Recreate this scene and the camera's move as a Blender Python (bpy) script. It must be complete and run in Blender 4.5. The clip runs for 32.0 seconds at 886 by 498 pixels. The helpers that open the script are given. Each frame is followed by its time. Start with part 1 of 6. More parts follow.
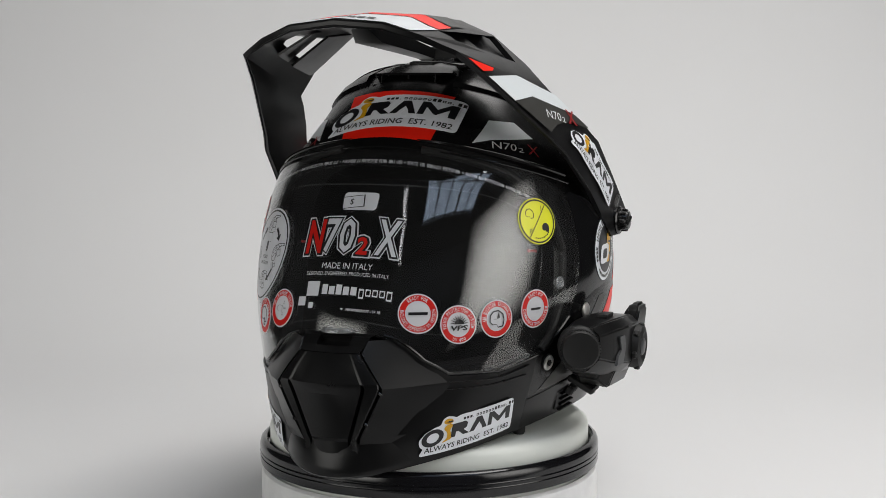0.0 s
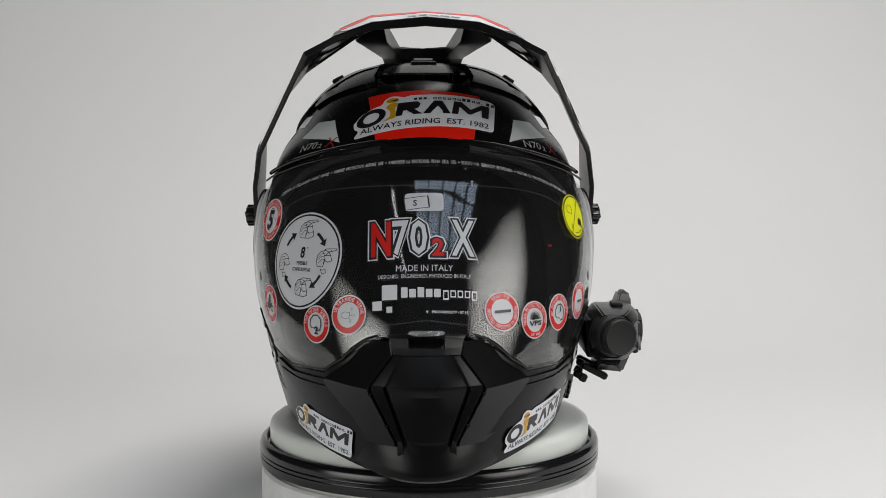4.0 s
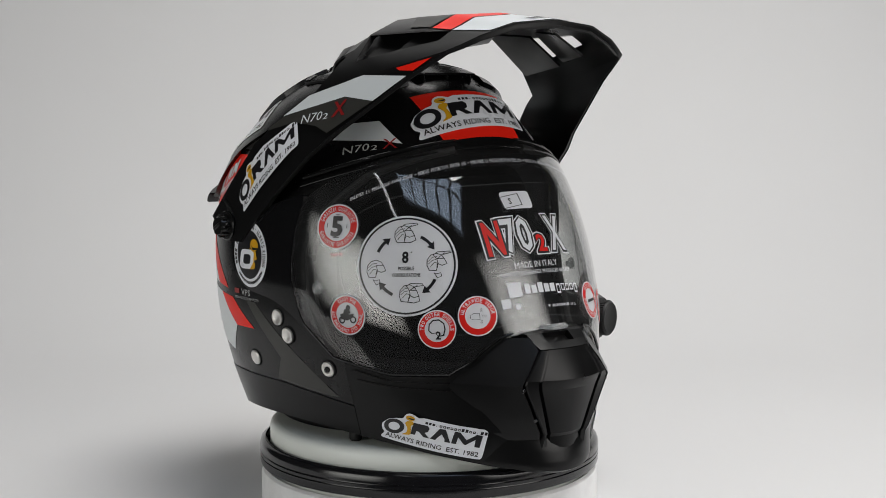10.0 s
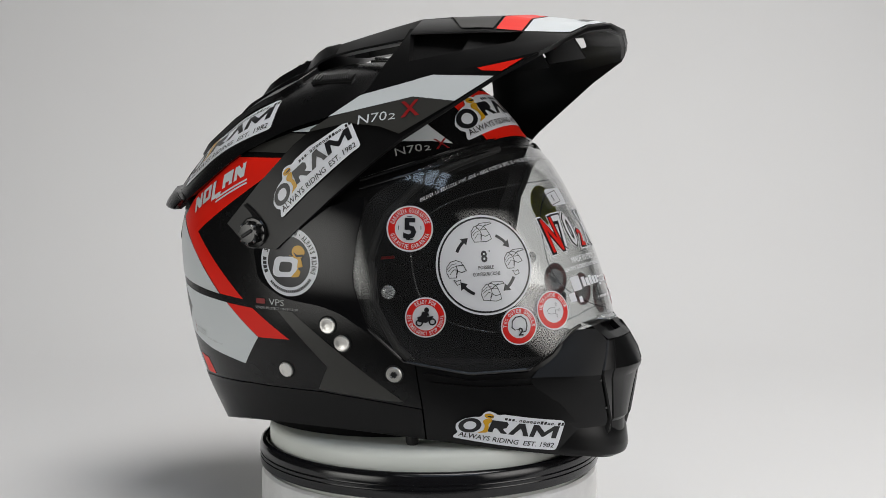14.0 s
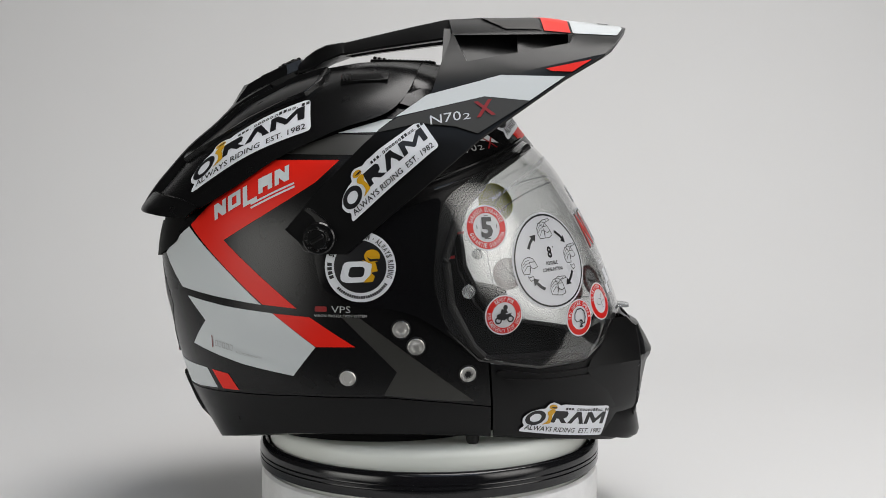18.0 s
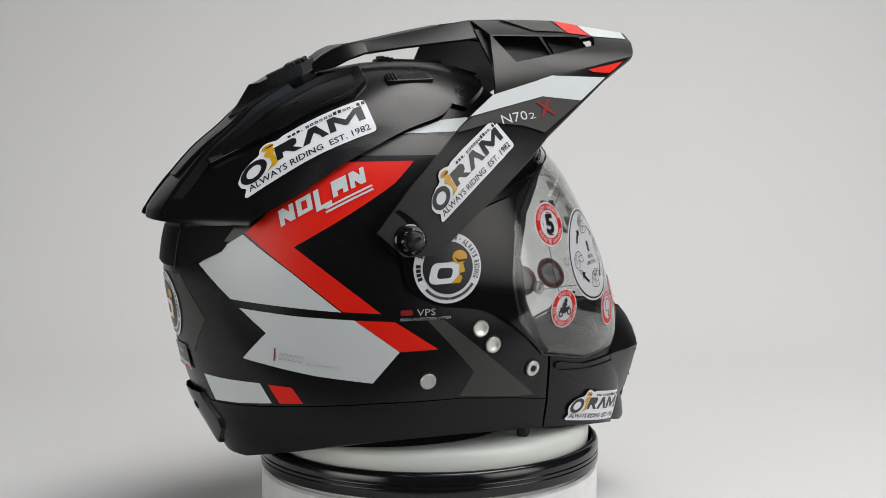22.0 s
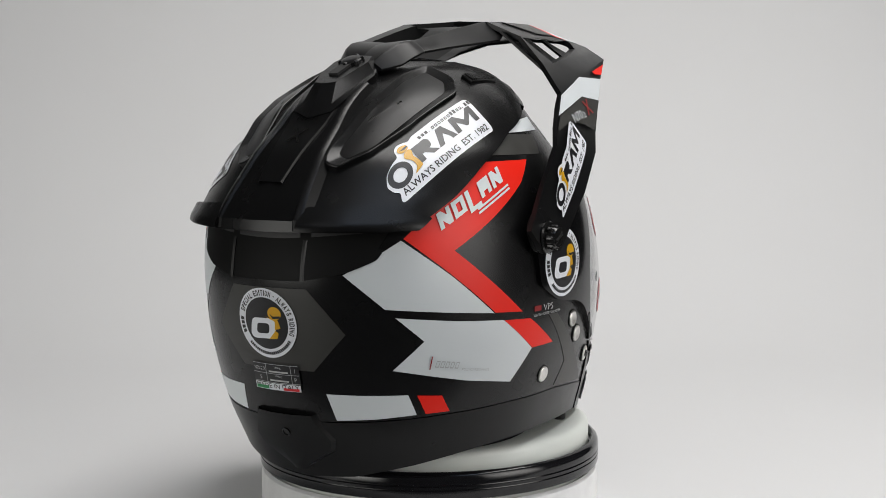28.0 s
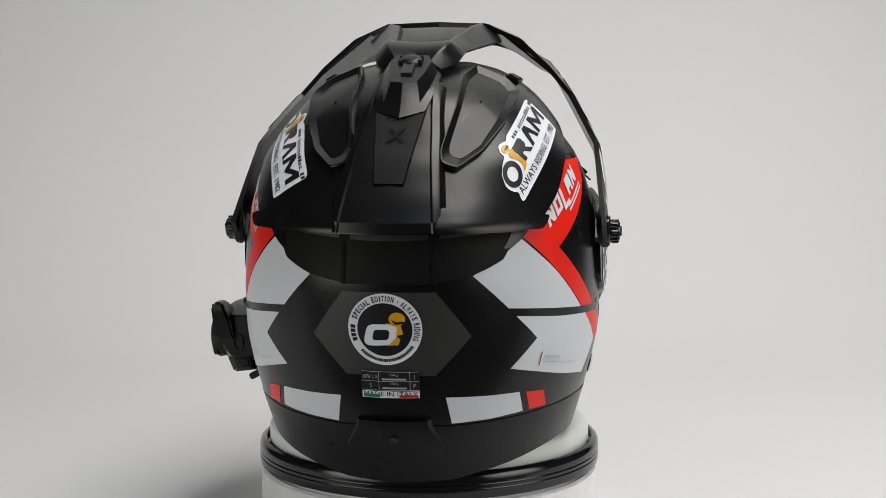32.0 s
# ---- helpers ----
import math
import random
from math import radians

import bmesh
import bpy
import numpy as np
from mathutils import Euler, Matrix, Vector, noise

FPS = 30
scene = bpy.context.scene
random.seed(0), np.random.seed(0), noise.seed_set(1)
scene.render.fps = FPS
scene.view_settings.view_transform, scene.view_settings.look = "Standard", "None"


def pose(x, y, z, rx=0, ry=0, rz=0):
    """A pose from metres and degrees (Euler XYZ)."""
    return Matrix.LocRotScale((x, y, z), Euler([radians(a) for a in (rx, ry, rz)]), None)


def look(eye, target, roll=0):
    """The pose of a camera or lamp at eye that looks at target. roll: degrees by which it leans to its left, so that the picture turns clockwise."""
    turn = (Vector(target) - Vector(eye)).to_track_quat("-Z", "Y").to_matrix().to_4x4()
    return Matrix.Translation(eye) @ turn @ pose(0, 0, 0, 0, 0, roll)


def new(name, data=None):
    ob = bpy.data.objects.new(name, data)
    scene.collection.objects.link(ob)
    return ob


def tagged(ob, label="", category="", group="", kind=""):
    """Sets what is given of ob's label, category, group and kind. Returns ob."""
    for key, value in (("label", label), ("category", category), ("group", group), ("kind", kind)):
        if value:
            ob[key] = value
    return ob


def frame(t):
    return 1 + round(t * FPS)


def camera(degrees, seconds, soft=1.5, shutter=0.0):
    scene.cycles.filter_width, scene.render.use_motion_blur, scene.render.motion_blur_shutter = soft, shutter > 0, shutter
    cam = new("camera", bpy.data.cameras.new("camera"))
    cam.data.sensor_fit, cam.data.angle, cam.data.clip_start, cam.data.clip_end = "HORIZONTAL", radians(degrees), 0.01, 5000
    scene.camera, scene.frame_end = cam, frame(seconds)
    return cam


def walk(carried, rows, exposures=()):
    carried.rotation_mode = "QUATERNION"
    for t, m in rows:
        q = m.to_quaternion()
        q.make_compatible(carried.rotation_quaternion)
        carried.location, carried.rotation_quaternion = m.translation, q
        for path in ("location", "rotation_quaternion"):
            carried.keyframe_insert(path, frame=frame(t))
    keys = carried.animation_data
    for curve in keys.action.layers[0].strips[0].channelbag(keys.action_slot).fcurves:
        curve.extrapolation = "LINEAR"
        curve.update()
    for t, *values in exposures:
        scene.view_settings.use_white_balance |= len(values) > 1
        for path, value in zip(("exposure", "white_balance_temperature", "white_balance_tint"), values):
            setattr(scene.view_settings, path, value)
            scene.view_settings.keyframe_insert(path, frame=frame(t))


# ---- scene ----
from mathutils.bvhtree import BVHTree

Z0 = 0.19            # height of the helmet's own origin over the table
EYE = Vector((0.0, -1.06, 0.10772 + Z0))
VIEW = Vector((math.sin(radians(0.5666)) * math.cos(radians(5.9176)), math.cos(radians(0.5666)) * math.cos(radians(5.9176)), -math.sin(radians(5.9176))))
cam = camera(34.27, 32.0, soft=0.25)
STILL = look(EYE, EYE + VIEW, -0.115)
walk(cam, [(0, STILL), (32, STILL)])
scene.view_settings.exposure = 0.0


def turn_angle(t):
    """Heading of the turning plate, degrees."""
    return -113.549 + 6.1104 * t - 0.2487 * ((t - 16) ** 2 - 85) / 100


def turning_rows(dx=0.0, dy=0.0, z=0.0):
    rows = []
    for i in range(0, 33):
        a = radians(turn_angle(i))
        rows.append((i, pose(dx * math.cos(a) - dy * math.sin(a), dx * math.sin(a) + dy * math.cos(a), z, 0, 0, turn_angle(i))))
    return rows


# ---- light ----
world = bpy.data.worlds.new("world")
scene.world = world
world.use_nodes = True
world.node_tree.nodes["Background"].inputs[0].default_value = (0.55, 0.66, 0.85, 1)
world.node_tree.nodes["Background"].inputs[1].default_value = 0.9


def area(name, eye, target, w, h, power, color=(1, 1, 1)):
    lamp = bpy.data.lights.new(name, "AREA")
    lamp.shape, lamp.size, lamp.size_y, lamp.energy, lamp.color = "RECTANGLE", w, h, power, color
    ob = new(name, lamp)
    ob.matrix_world = look(eye, target)
    return ob


def fade_out(ob, power=2.5):
    """Softbox cloth: brightest in its middle, fading towards its edges."""
    lamp = ob.data
    lamp.use_nodes = True
    nt = lamp.node_tree
    em = nt.nodes["Emission"]
    tc = nt.nodes.new("ShaderNodeTexCoord")
    sep = nt.nodes.new("ShaderNodeSeparateXYZ")
    nt.links.new(tc.outputs["UV"], sep.inputs[0])
    sides = []
    for axis in ("X", "Y"):
        last = sep.outputs[axis]
        for op, value in (("SUBTRACT", 0.5), ("MULTIPLY", 2.0), ("ABSOLUTE", 0.0), ("POWER", power)):
            n = nt.nodes.new("ShaderNodeMath")
            n.operation = op
            n.inputs[1].default_value = value
            nt.links.new(last, n.inputs[0])
            last = n.outputs[0]
        n = nt.nodes.new("ShaderNodeMath")
        n.operation = "SUBTRACT"
        n.inputs[0].default_value = 1.0
        nt.links.new(last, n.inputs[1])
        sides.append(n.outputs[0])
    n = nt.nodes.new("ShaderNodeMath")
    n.operation = "MULTIPLY"
    nt.links.new(sides[0], n.inputs[0])
    nt.links.new(sides[1], n.inputs[1])
    even = nt.nodes.new("ShaderNodeMath")
    even.operation = "MULTIPLY"
    even.inputs[1].default_value = (1 + 1 / power) ** 2
    nt.links.new(n.outputs[0], even.inputs[0])
    nt.links.new(even.outputs[0], em.inputs["Strength"])


fade_out(area("softbox_lamp_right", (0.93, -0.65, 0.47), (0, 0, 0.28), 0.94, 1.06, 6.4, (1.0, 0.975, 0.945)))
fade_out(area("softbox_lamp_left", (-0.98, -0.86, 0.26), (0, 0, 0.26), 1.06, 0.84, 5.6, (1.0, 0.99, 0.945)))
area("softbox_lamp_top", (0.46, 0.04, 1.78), (0.04, 0.20, 0.2), 1.15, 1.05, 28.0, (1.0, 0.98, 0.96))
area("tube_lamp_ceiling", (-0.85, -2.40, 2.72), (-0.85, -2.40, 0), 0.09, 1.8, 1.9, (0.97, 0.97, 1.0))
area("window_lamp_daylight", (0.7, -1.9, 2.95), (0.7, -1.9, 0), 1.9, 1.4, 8, (0.66, 0.80, 1.0))


# ---- materials ----
def material(name, color, rough=0.5, metal=0.0, spec=0.5, noise_scale=0.0, noise_amount=0.0, bump=0.0, bump_scale=300.0, coat=0.0, depth=0.0004):
    m = bpy.data.materials.new(name)
    m.use_nodes = True
    nt = m.node_tree
    b = nt.nodes["Principled BSDF"]
    b.inputs["Base Color"].default_value = (*color, 1)
    b.inputs["Roughness"].default_value = rough
    b.inputs["Metallic"].default_value = metal
    b.inputs["Specular IOR Level"].default_value = spec
    b.inputs["Coat Weight"].default_value = coat
    tc = nt.nodes.new("ShaderNodeTexCoord")
    if noise_amount:
        n = nt.nodes.new("ShaderNodeTexNoise")
        n.inputs["Scale"].default_value = noise_scale
        n.inputs["Detail"].default_value = 6
        nt.links.new(tc.outputs["Object"], n.inputs["Vector"])
        r = nt.nodes.new("ShaderNodeMapRange")
        r.inputs["To Min"].default_value = max(0.02, rough - noise_amount)
        r.inputs["To Max"].default_value = rough + noise_amount
        nt.links.new(n.outputs["Fac"], r.inputs["Value"])
        nt.links.new(r.outputs["Result"], b.inputs["Roughness"])
        mix = nt.nodes.new("ShaderNodeMixRGB")
        mix.inputs[1].default_value = (*[c * (1 - noise_amount) for c in color], 1)
        mix.inputs[2].default_value = (*[min(1, c * (1 + noise_amount)) for c in color], 1)
        nt.links.new(n.outputs["Fac"], mix.inputs[0])
        nt.links.new(mix.outputs[0], b.inputs["Base Color"])
    if bump:
        n2 = nt.nodes.new("ShaderNodeTexNoise")
        n2.inputs["Scale"].default_value = bump_scale
        n2.inputs["Detail"].default_value = 3
        nt.links.new(tc.outputs["Object"], n2.inputs["Vector"])
        bp = nt.nodes.new("ShaderNodeBump")
        bp.inputs["Strength"].default_value = bump
        bp.inputs["Distance"].default_value = depth
        nt.links.new(n2.outputs["Fac"], bp.inputs["Height"])
        nt.links.new(bp.outputs["Normal"], b.inputs["Normal"])
    return m


MAT_BLACK = material("satin_black_paint", (0.0050, 0.0050, 0.0052), 0.26, spec=0.30, noise_scale=40, noise_amount=0.05, bump=0.03, bump_scale=900)
MAT_PLASTIC = material("black_moulded_plastic", (0.0050, 0.0050, 0.0052), 0.30, spec=0.23, noise_scale=60, noise_amount=0.06, bump=0.06, bump_scale=900)
MAT_GLOSS = material("gloss_black", (0.008, 0.008, 0.008), 0.12, noise_scale=25, noise_amount=0.04)
MAT_SIDE = material("smoked_gloss_plastic", (0.005, 0.005, 0.0055), 0.11, spec=0.24, noise_scale=25, noise_amount=0.03)
MAT_MATT = material("matt_black_plastic", (0.006, 0.006, 0.006), 0.55, spec=0.11, noise_scale=60, noise_amount=0.06, bump=0.06, bump_scale=900)
MAT_RUBBER = material("black_rubber", (0.011, 0.011, 0.011), 0.55, spec=0.3, noise_scale=80, noise_amount=0.08, bump=0.15, bump_scale=900)
MAT_FABRIC = material("black_lining_fabric", (0.006, 0.006, 0.0065), 0.9, spec=0.08, noise_scale=14, noise_amount=0.08)
MAT_GREY = material("anthracite_paint", (0.030, 0.0295, 0.0265), 0.42, noise_scale=40, noise_amount=0.05)
MAT_WHITE = material("white_paint", (0.62, 0.655, 0.67), 0.35, noise_scale=30, noise_amount=0.03)
MAT_RED = material("red_paint", (0.80, 0.016, 0.006), 0.38, spec=0.3, noise_scale=30, noise_amount=0.03)
MAT_DARKRED = material("dark_red_print", (0.24, 0.009, 0.010), 0.35, noise_scale=30, noise_amount=0.03)
MAT_VINYL = material("white_vinyl", (0.74, 0.76, 0.80), 0.28, noise_scale=30, noise_amount=0.03)
MAT_INK = material("dark_ink", (0.008, 0.008, 0.010), 0.34, noise_scale=30, noise_amount=0.03)
MAT_REDINK = material("red_ink", (0.55, 0.015, 0.02), 0.3, noise_scale=30, noise_amount=0.03)
MAT_YELLOW = material("amber_ink", (0.62, 0.33, 0.01), 0.3, noise_scale=30, noise_amount=0.03)
MAT_LEMON = material("lemon_vinyl", (0.72, 0.72, 0.015), 0.3, noise_scale=30, noise_amount=0.03)
MAT_SILVER = material("silver_ink", (0.42, 0.43, 0.43), 0.35, noise_scale=30, noise_amount=0.03)
MAT_GREEN = material("green_ink", (0.01, 0.20, 0.06), 0.3, noise_scale=30, noise_amount=0.03)
MAT_STEEL = material("steel", (0.72, 0.71, 0.68), 0.42, metal=1.0, noise_scale=900, noise_amount=0.10, bump=0.3, bump_scale=1000)
MAT_PLATE = material("white_turntable_plastic", (0.66, 0.685, 0.645), 0.38, noise_scale=14, noise_amount=0.04, bump=0.05, bump_scale=900)
MAT_RING = material("black_turntable_plastic", (0.007, 0.007, 0.008), 0.14, noise_scale=30, noise_amount=0.06)
MAT_PAPER = material("white_backdrop_paper", (0.64, 0.64, 0.64), 0.85, spec=0.2, noise_scale=3, noise_amount=0.02, bump=0.3, bump_scale=5, depth=0.004)
MAT_ROOM = material("grey_room_paint", (0.15, 0.15, 0.155), 0.8, noise_scale=4, noise_amount=0.05)


def clear_material(name, tint=(1, 1, 1), gloss=1.0, haze=0.008):
    m = bpy.data.materials.new(name)
    m.use_nodes = True
    nt = m.node_tree
    nt.nodes.clear()
    out = nt.nodes.new("ShaderNodeOutputMaterial")
    tr = nt.nodes.new("ShaderNodeBsdfTransparent")
    tr.inputs[0].default_value = (*tint, 1)
    gl = nt.nodes.new("ShaderNodeBsdfGlossy")
    gl.inputs["Roughness"].default_value = 0.035
    lw = nt.nodes.new("ShaderNodeLayerWeight")
    lw.inputs["Blend"].default_value = 0.5
    pw = nt.nodes.new("ShaderNodeMath")
    pw.operation = "POWER"
    pw.inputs[1].default_value = 5.0
    ma = nt.nodes.new("ShaderNodeMath")
    ma.operation = "MULTIPLY_ADD"
    ma.inputs[1].default_value = 0.9 * gloss
    ma.inputs[2].default_value = 0.034 * gloss
    nt.links.new(lw.outputs["Facing"], pw.inputs[0])
    nt.links.new(pw.outputs[0], ma.inputs[0])
    mx = nt.nodes.new("ShaderNodeMixShader")
    nt.links.new(ma.outputs[0], mx.inputs[0])
    nt.links.new(tr.outputs[0], mx.inputs[1])
    nt.links.new(gl.outputs[0], mx.inputs[2])
    # faint noisy film haze, added to lift the visor's blacks as flare does
    tc = nt.nodes.new("ShaderNodeTexCoord")
    nz = nt.nodes.new("ShaderNodeTexNoise")
    nz.inputs["Scale"].default_value = 22
    nz.inputs["Detail"].default_value = 5
    nt.links.new(tc.outputs["Object"], nz.inputs["Vector"])
    mr = nt.nodes.new("ShaderNodeMapRange")
    mr.inputs["To Min"].default_value = haze * 0.5
    mr.inputs["To Max"].default_value = haze * 1.5
    nt.links.new(nz.outputs["Fac"], mr.inputs["Value"])
    df = nt.nodes.new("ShaderNodeBsdfDiffuse")
    df.inputs[0].default_value = (0.8, 0.8, 0.8, 1)
    m2 = nt.nodes.new("ShaderNodeMixShader")
    nt.links.new(mr.outputs["Result"], m2.inputs[0])
    nt.links.new(mx.outputs[0], m2.inputs[1])
    nt.links.new(df.outputs[0], m2.inputs[2])
    nt.links.new(m2.outputs[0], out.inputs[0])
    return m


def let_through(m, share):
    """Thin film that passes some light from behind."""
    nt = m.node_tree
    b = nt.nodes["Principled BSDF"]
    out = nt.nodes["Material Output"]
    t = nt.nodes.new("ShaderNodeBsdfTranslucent")
    t.inputs[0].default_value = b.inputs["Base Color"].default_value
    mx = nt.nodes.new("ShaderNodeMixShader")
    mx.inputs[0].default_value = share
    nt.links.new(b.outputs[0], mx.inputs[1])
    nt.links.new(t.outputs[0], mx.inputs[2])
    nt.links.new(mx.outputs[0], out.inputs[0])


MAT_FILM = material("white_film", (0.78, 0.79, 0.82), 0.28, noise_scale=30, noise_amount=0.03)
MAT_REDFILM = material("red_film", (0.72, 0.018, 0.012), 0.3, noise_scale=30, noise_amount=0.03)
let_through(MAT_FILM, 0.28)
let_through(MAT_REDFILM, 0.28)
MAT_CLEAR = clear_material("clear_polycarbonate", (0.94, 0.945, 0.94), 2.0, 0.005)
MAT_FROST = clear_material("frosted_acrylic", (0.93, 0.95, 0.94), 1.2, 0.88)


# ---- tools ----
def part(name, bm, mat, parent=None, label="", smooth=35):
    me = bpy.data.meshes.new(name)
    bmesh.ops.recalc_face_normals(bm, faces=bm.faces)
    bm.to_mesh(me)
    bm.free()
    return part_mesh(name, me, mat, parent, label, smooth)


def part_mesh(name, me, mat, parent=None, label="", smooth=35):
    mats = mat if isinstance(mat, (list, tuple)) else [mat]
    me.materials.clear()
    for m in mats:
        me.materials.append(m)
    if smooth:
        me.shade_smooth()
        me.set_sharp_from_angle(angle=radians(smooth))
    ob = new(name, me)
    ob.parent = parent
    if label:
        tagged(ob, label)
    return ob


def thing(name, label, category, group="", at=None):
    ob = new(name)
    ob.empty_display_size = 0.02
    tagged(ob, label, category, group)
    if at is not None:
        ob.matrix_basis = at
    return ob


def curve_at(table, column, z):
    """Smooth value of a column of a profile table (first column rising or falling height)."""
    t = sorted(table)
    zs = [r[0] for r in t]
    vs = [r[column] for r in t]
    if z <= zs[0]:
        return vs[0]
    if z >= zs[-1]:
        return vs[-1]
    i = max(j for j in range(len(zs) - 1) if zs[j] <= z)

    def slope(k):
        lo, hi = max(k - 1, 0), min(k + 1, len(zs) - 1)
        return (vs[hi] - vs[lo]) / (zs[hi] - zs[lo])
    h = zs[i + 1] - zs[i]
    u = (z - zs[i]) / h
    return ((2 * u ** 3 - 3 * u ** 2 + 1) * vs[i] + (u ** 3 - 2 * u ** 2 + u) * h * slope(i)
            + (-2 * u ** 3 + 3 * u ** 2) * vs[i + 1] + (u ** 3 - u ** 2) * h * slope(i + 1))


# height, front, rear, half width of the painted shell and of the visor's sweep
SHELL = [(0.1315, 0.000, -0.050, 0.030), (0.127, 0.018, -0.075, 0.048), (0.120, 0.032, -0.095, 0.062), (0.110, 0.045, -0.117, 0.075),
         (0.098, 0.057, -0.136, 0.0855), (0.085, 0.068, -0.150, 0.0955), (0.070, 0.080, -0.168, 0.1065), (0.050, 0.093, -0.184, 0.1145),
         (0.025, 0.107, -0.194, 0.1205), (0.0, 0.118, -0.196, 0.1228), (-0.025, 0.128, -0.193, 0.1235), (-0.050, 0.137, -0.1885, 0.1225),
         (-0.075, 0.144, -0.183, 0.1175), (-0.100, 0.147, -0.1745, 0.1105), (-0.120, 0.146, -0.164, 0.1045), (-0.145, 0.140, -0.150, 0.098)]
VISOR = [(0.090, 0.062, -0.15, 0.098), (0.0795, 0.0715, -0.16, 0.106), (0.060, 0.090, -0.18, 0.1165), (0.040, 0.103, -0.19, 0.123),
         (0.020, 0.114, -0.195, 0.1268), (0.0, 0.124, -0.196, 0.128), (-0.020, 0.132, -0.193, 0.1275), (-0.040, 0.139, -0.189, 0.125),
         (-0.060, 0.1435, -0.186, 0.120), (-0.085, 0.147, -0.18, 0.113)]


def sweep_point(table, z, a, off=0.0, mid=-0.045, power=2.04):
    xf, xr, b = (curve_at(table, k, z) for k in (1, 2, 3))
    m = mid if z < 0.09 else mid + (z - 0.09) / 0.0415 * 0.02
    c, s = math.cos(a), math.sin(a)
    e = 2 / power
    x = (xf - m if c > 0 else m - xr) * abs(c) ** e * (1 if c > 0 else -1)
    y = b * abs(s) ** e * (1 if s > 0 else -1)
    r = math.hypot(x, y)
    k = (r + off) / r if r > 1e-6 else 1
    return Vector((m + x * k, y * k, z))


def hull(table, top, bottom, off_out, off_in, n=144, rows=60, mid=-0.045, cap=True):
    """A closed double-walled body swept through the profile table, from top to bottom."""
    bm = bmesh.new()
    rings = []
    for off, lift in ((off_out, off_out), (off_in, off_in)):
        walls = []
        for i in range(rows + 1):
            u = i / rows
            z = top - (top - bottom) * (0.45 * u * u + 0.55 * u)
            zz = z + lift * max(0.0, (z - 0.06) / 0.075) * 0.9
            walls.append([bm.verts.new(Vector((p.x, p.y, zz))) for p in (sweep_point(table, z, 2 * math.pi * k / n, off * (1 - 0.5 * max(0, (z - 0.1) / 0.03)), mid) for k in range(n))])
        rings.append(walls)
        for i in range(rows):
            for k in range(n):
                q = [walls[i][k], walls[i][(k + 1) % n], walls[i + 1][(k + 1) % n], walls[i + 1][k]]
                bm.faces.new(q if off == off_out else q[::-1])
    for k in range(n):
        bm.faces.new([rings[0][-1][k], rings[0][-1][(k + 1) % n], rings[1][-1][(k + 1) % n], rings[1][-1][k]])
    if cap:
        for walls in rings:
            p = sum((v.co for v in walls[0]), Vector()) / n
            c = bm.verts.new(p + Vector((0, 0, 0.0012)))
            for k in range(n):
                bm.faces.new([walls[0][k], c, walls[0][(k + 1) % n]])
    else:
        for k in range(n):
            bm.faces.new([rings[0][0][k], rings[1][0][k], rings[1][0][(k + 1) % n], rings[0][0][(k + 1) % n]])
    bmesh.ops.recalc_face_normals(bm, faces=bm.faces)
    me = bpy.data.meshes.new("hull")
    bm.to_mesh(me)
    bm.free()
    return me


def prism(points, axis="y", lo=-0.4, hi=0.4):
    """A straight prism over a polygon in the plane across the axis."""
    bm = bmesh.new()
    put = {"y": lambda a, b, s: (a, s, b), "x": lambda a, b, s: (s, a, b), "z": lambda a, b, s: (a, b, s)}[axis]
    a = [bm.verts.new(put(p[0], p[1], lo)) for p in points]
    b = [bm.verts.new(put(p[0], p[1], hi)) for p in points]
    bm.faces.new(a)
    bm.faces.new(b[::-1])
    for i in range(len(points)):
        j = (i + 1) % len(points)
        bm.faces.new([a[i], a[j], b[j], b[i]])
    bmesh.ops.recalc_face_normals(bm, faces=bm.faces)
    me = bpy.data.meshes.new("prism")
    bm.to_mesh(me)
    bm.free()
    return me


def carve(me, *steps):
    """Boolean steps ('DIFFERENCE' or 'INTERSECT', mesh) on a mesh; gives the finished mesh."""
    ob = new("carving", me)
    cutters = []
    for op, cut in steps:
        c = new("cutter", cut)
        cutters.append(c)
        mod = ob.modifiers.new("cut", "BOOLEAN")
        mod.operation, mod.object, mod.solver = op, c, "EXACT"
    dg = bpy.context.evaluated_depsgraph_get()
    out = bpy.data.meshes.new_from_object(ob.evaluated_get(dg))
    for o in (ob, *cutters):
        bpy.data.objects.remove(o)
    return out


def rounded(points, r, n=4):
    """A polygon with its corners rounded by cutting r from each side."""
    out = []
    k = len(points)
    for i in range(k):
        p = Vector(points[i]).to_2d()
        a, b = Vector(points[i - 1]).to_2d(), Vector(points[(i + 1) % k]).to_2d()
        ra, rb = min(r, (a - p).length * 0.45), min(r, (b - p).length * 0.45)
        s, e = p + (a - p).normalized() * ra, p + (b - p).normalized() * rb
        for j in range(n + 1):
            u = j / n
            q = s * (1 - u) ** 2 + p * 2 * u * (1 - u) + e * u * u
            out.append((q.x, q.y))
    return out


def box_bm(bm, m, sx, sy, sz, bevel=0.0, seg=2):
    r = bmesh.ops.create_cube(bm, size=1, matrix=m @ Matrix.Diagonal((sx, sy, sz, 1)))
    if bevel:
        es = list({e for v in r["verts"] for e in v.link_edges})
        bmesh.ops.bevel(bm, geom=es, offset=bevel, segments=seg, affect="EDGES", profile=0.6)
    return bm


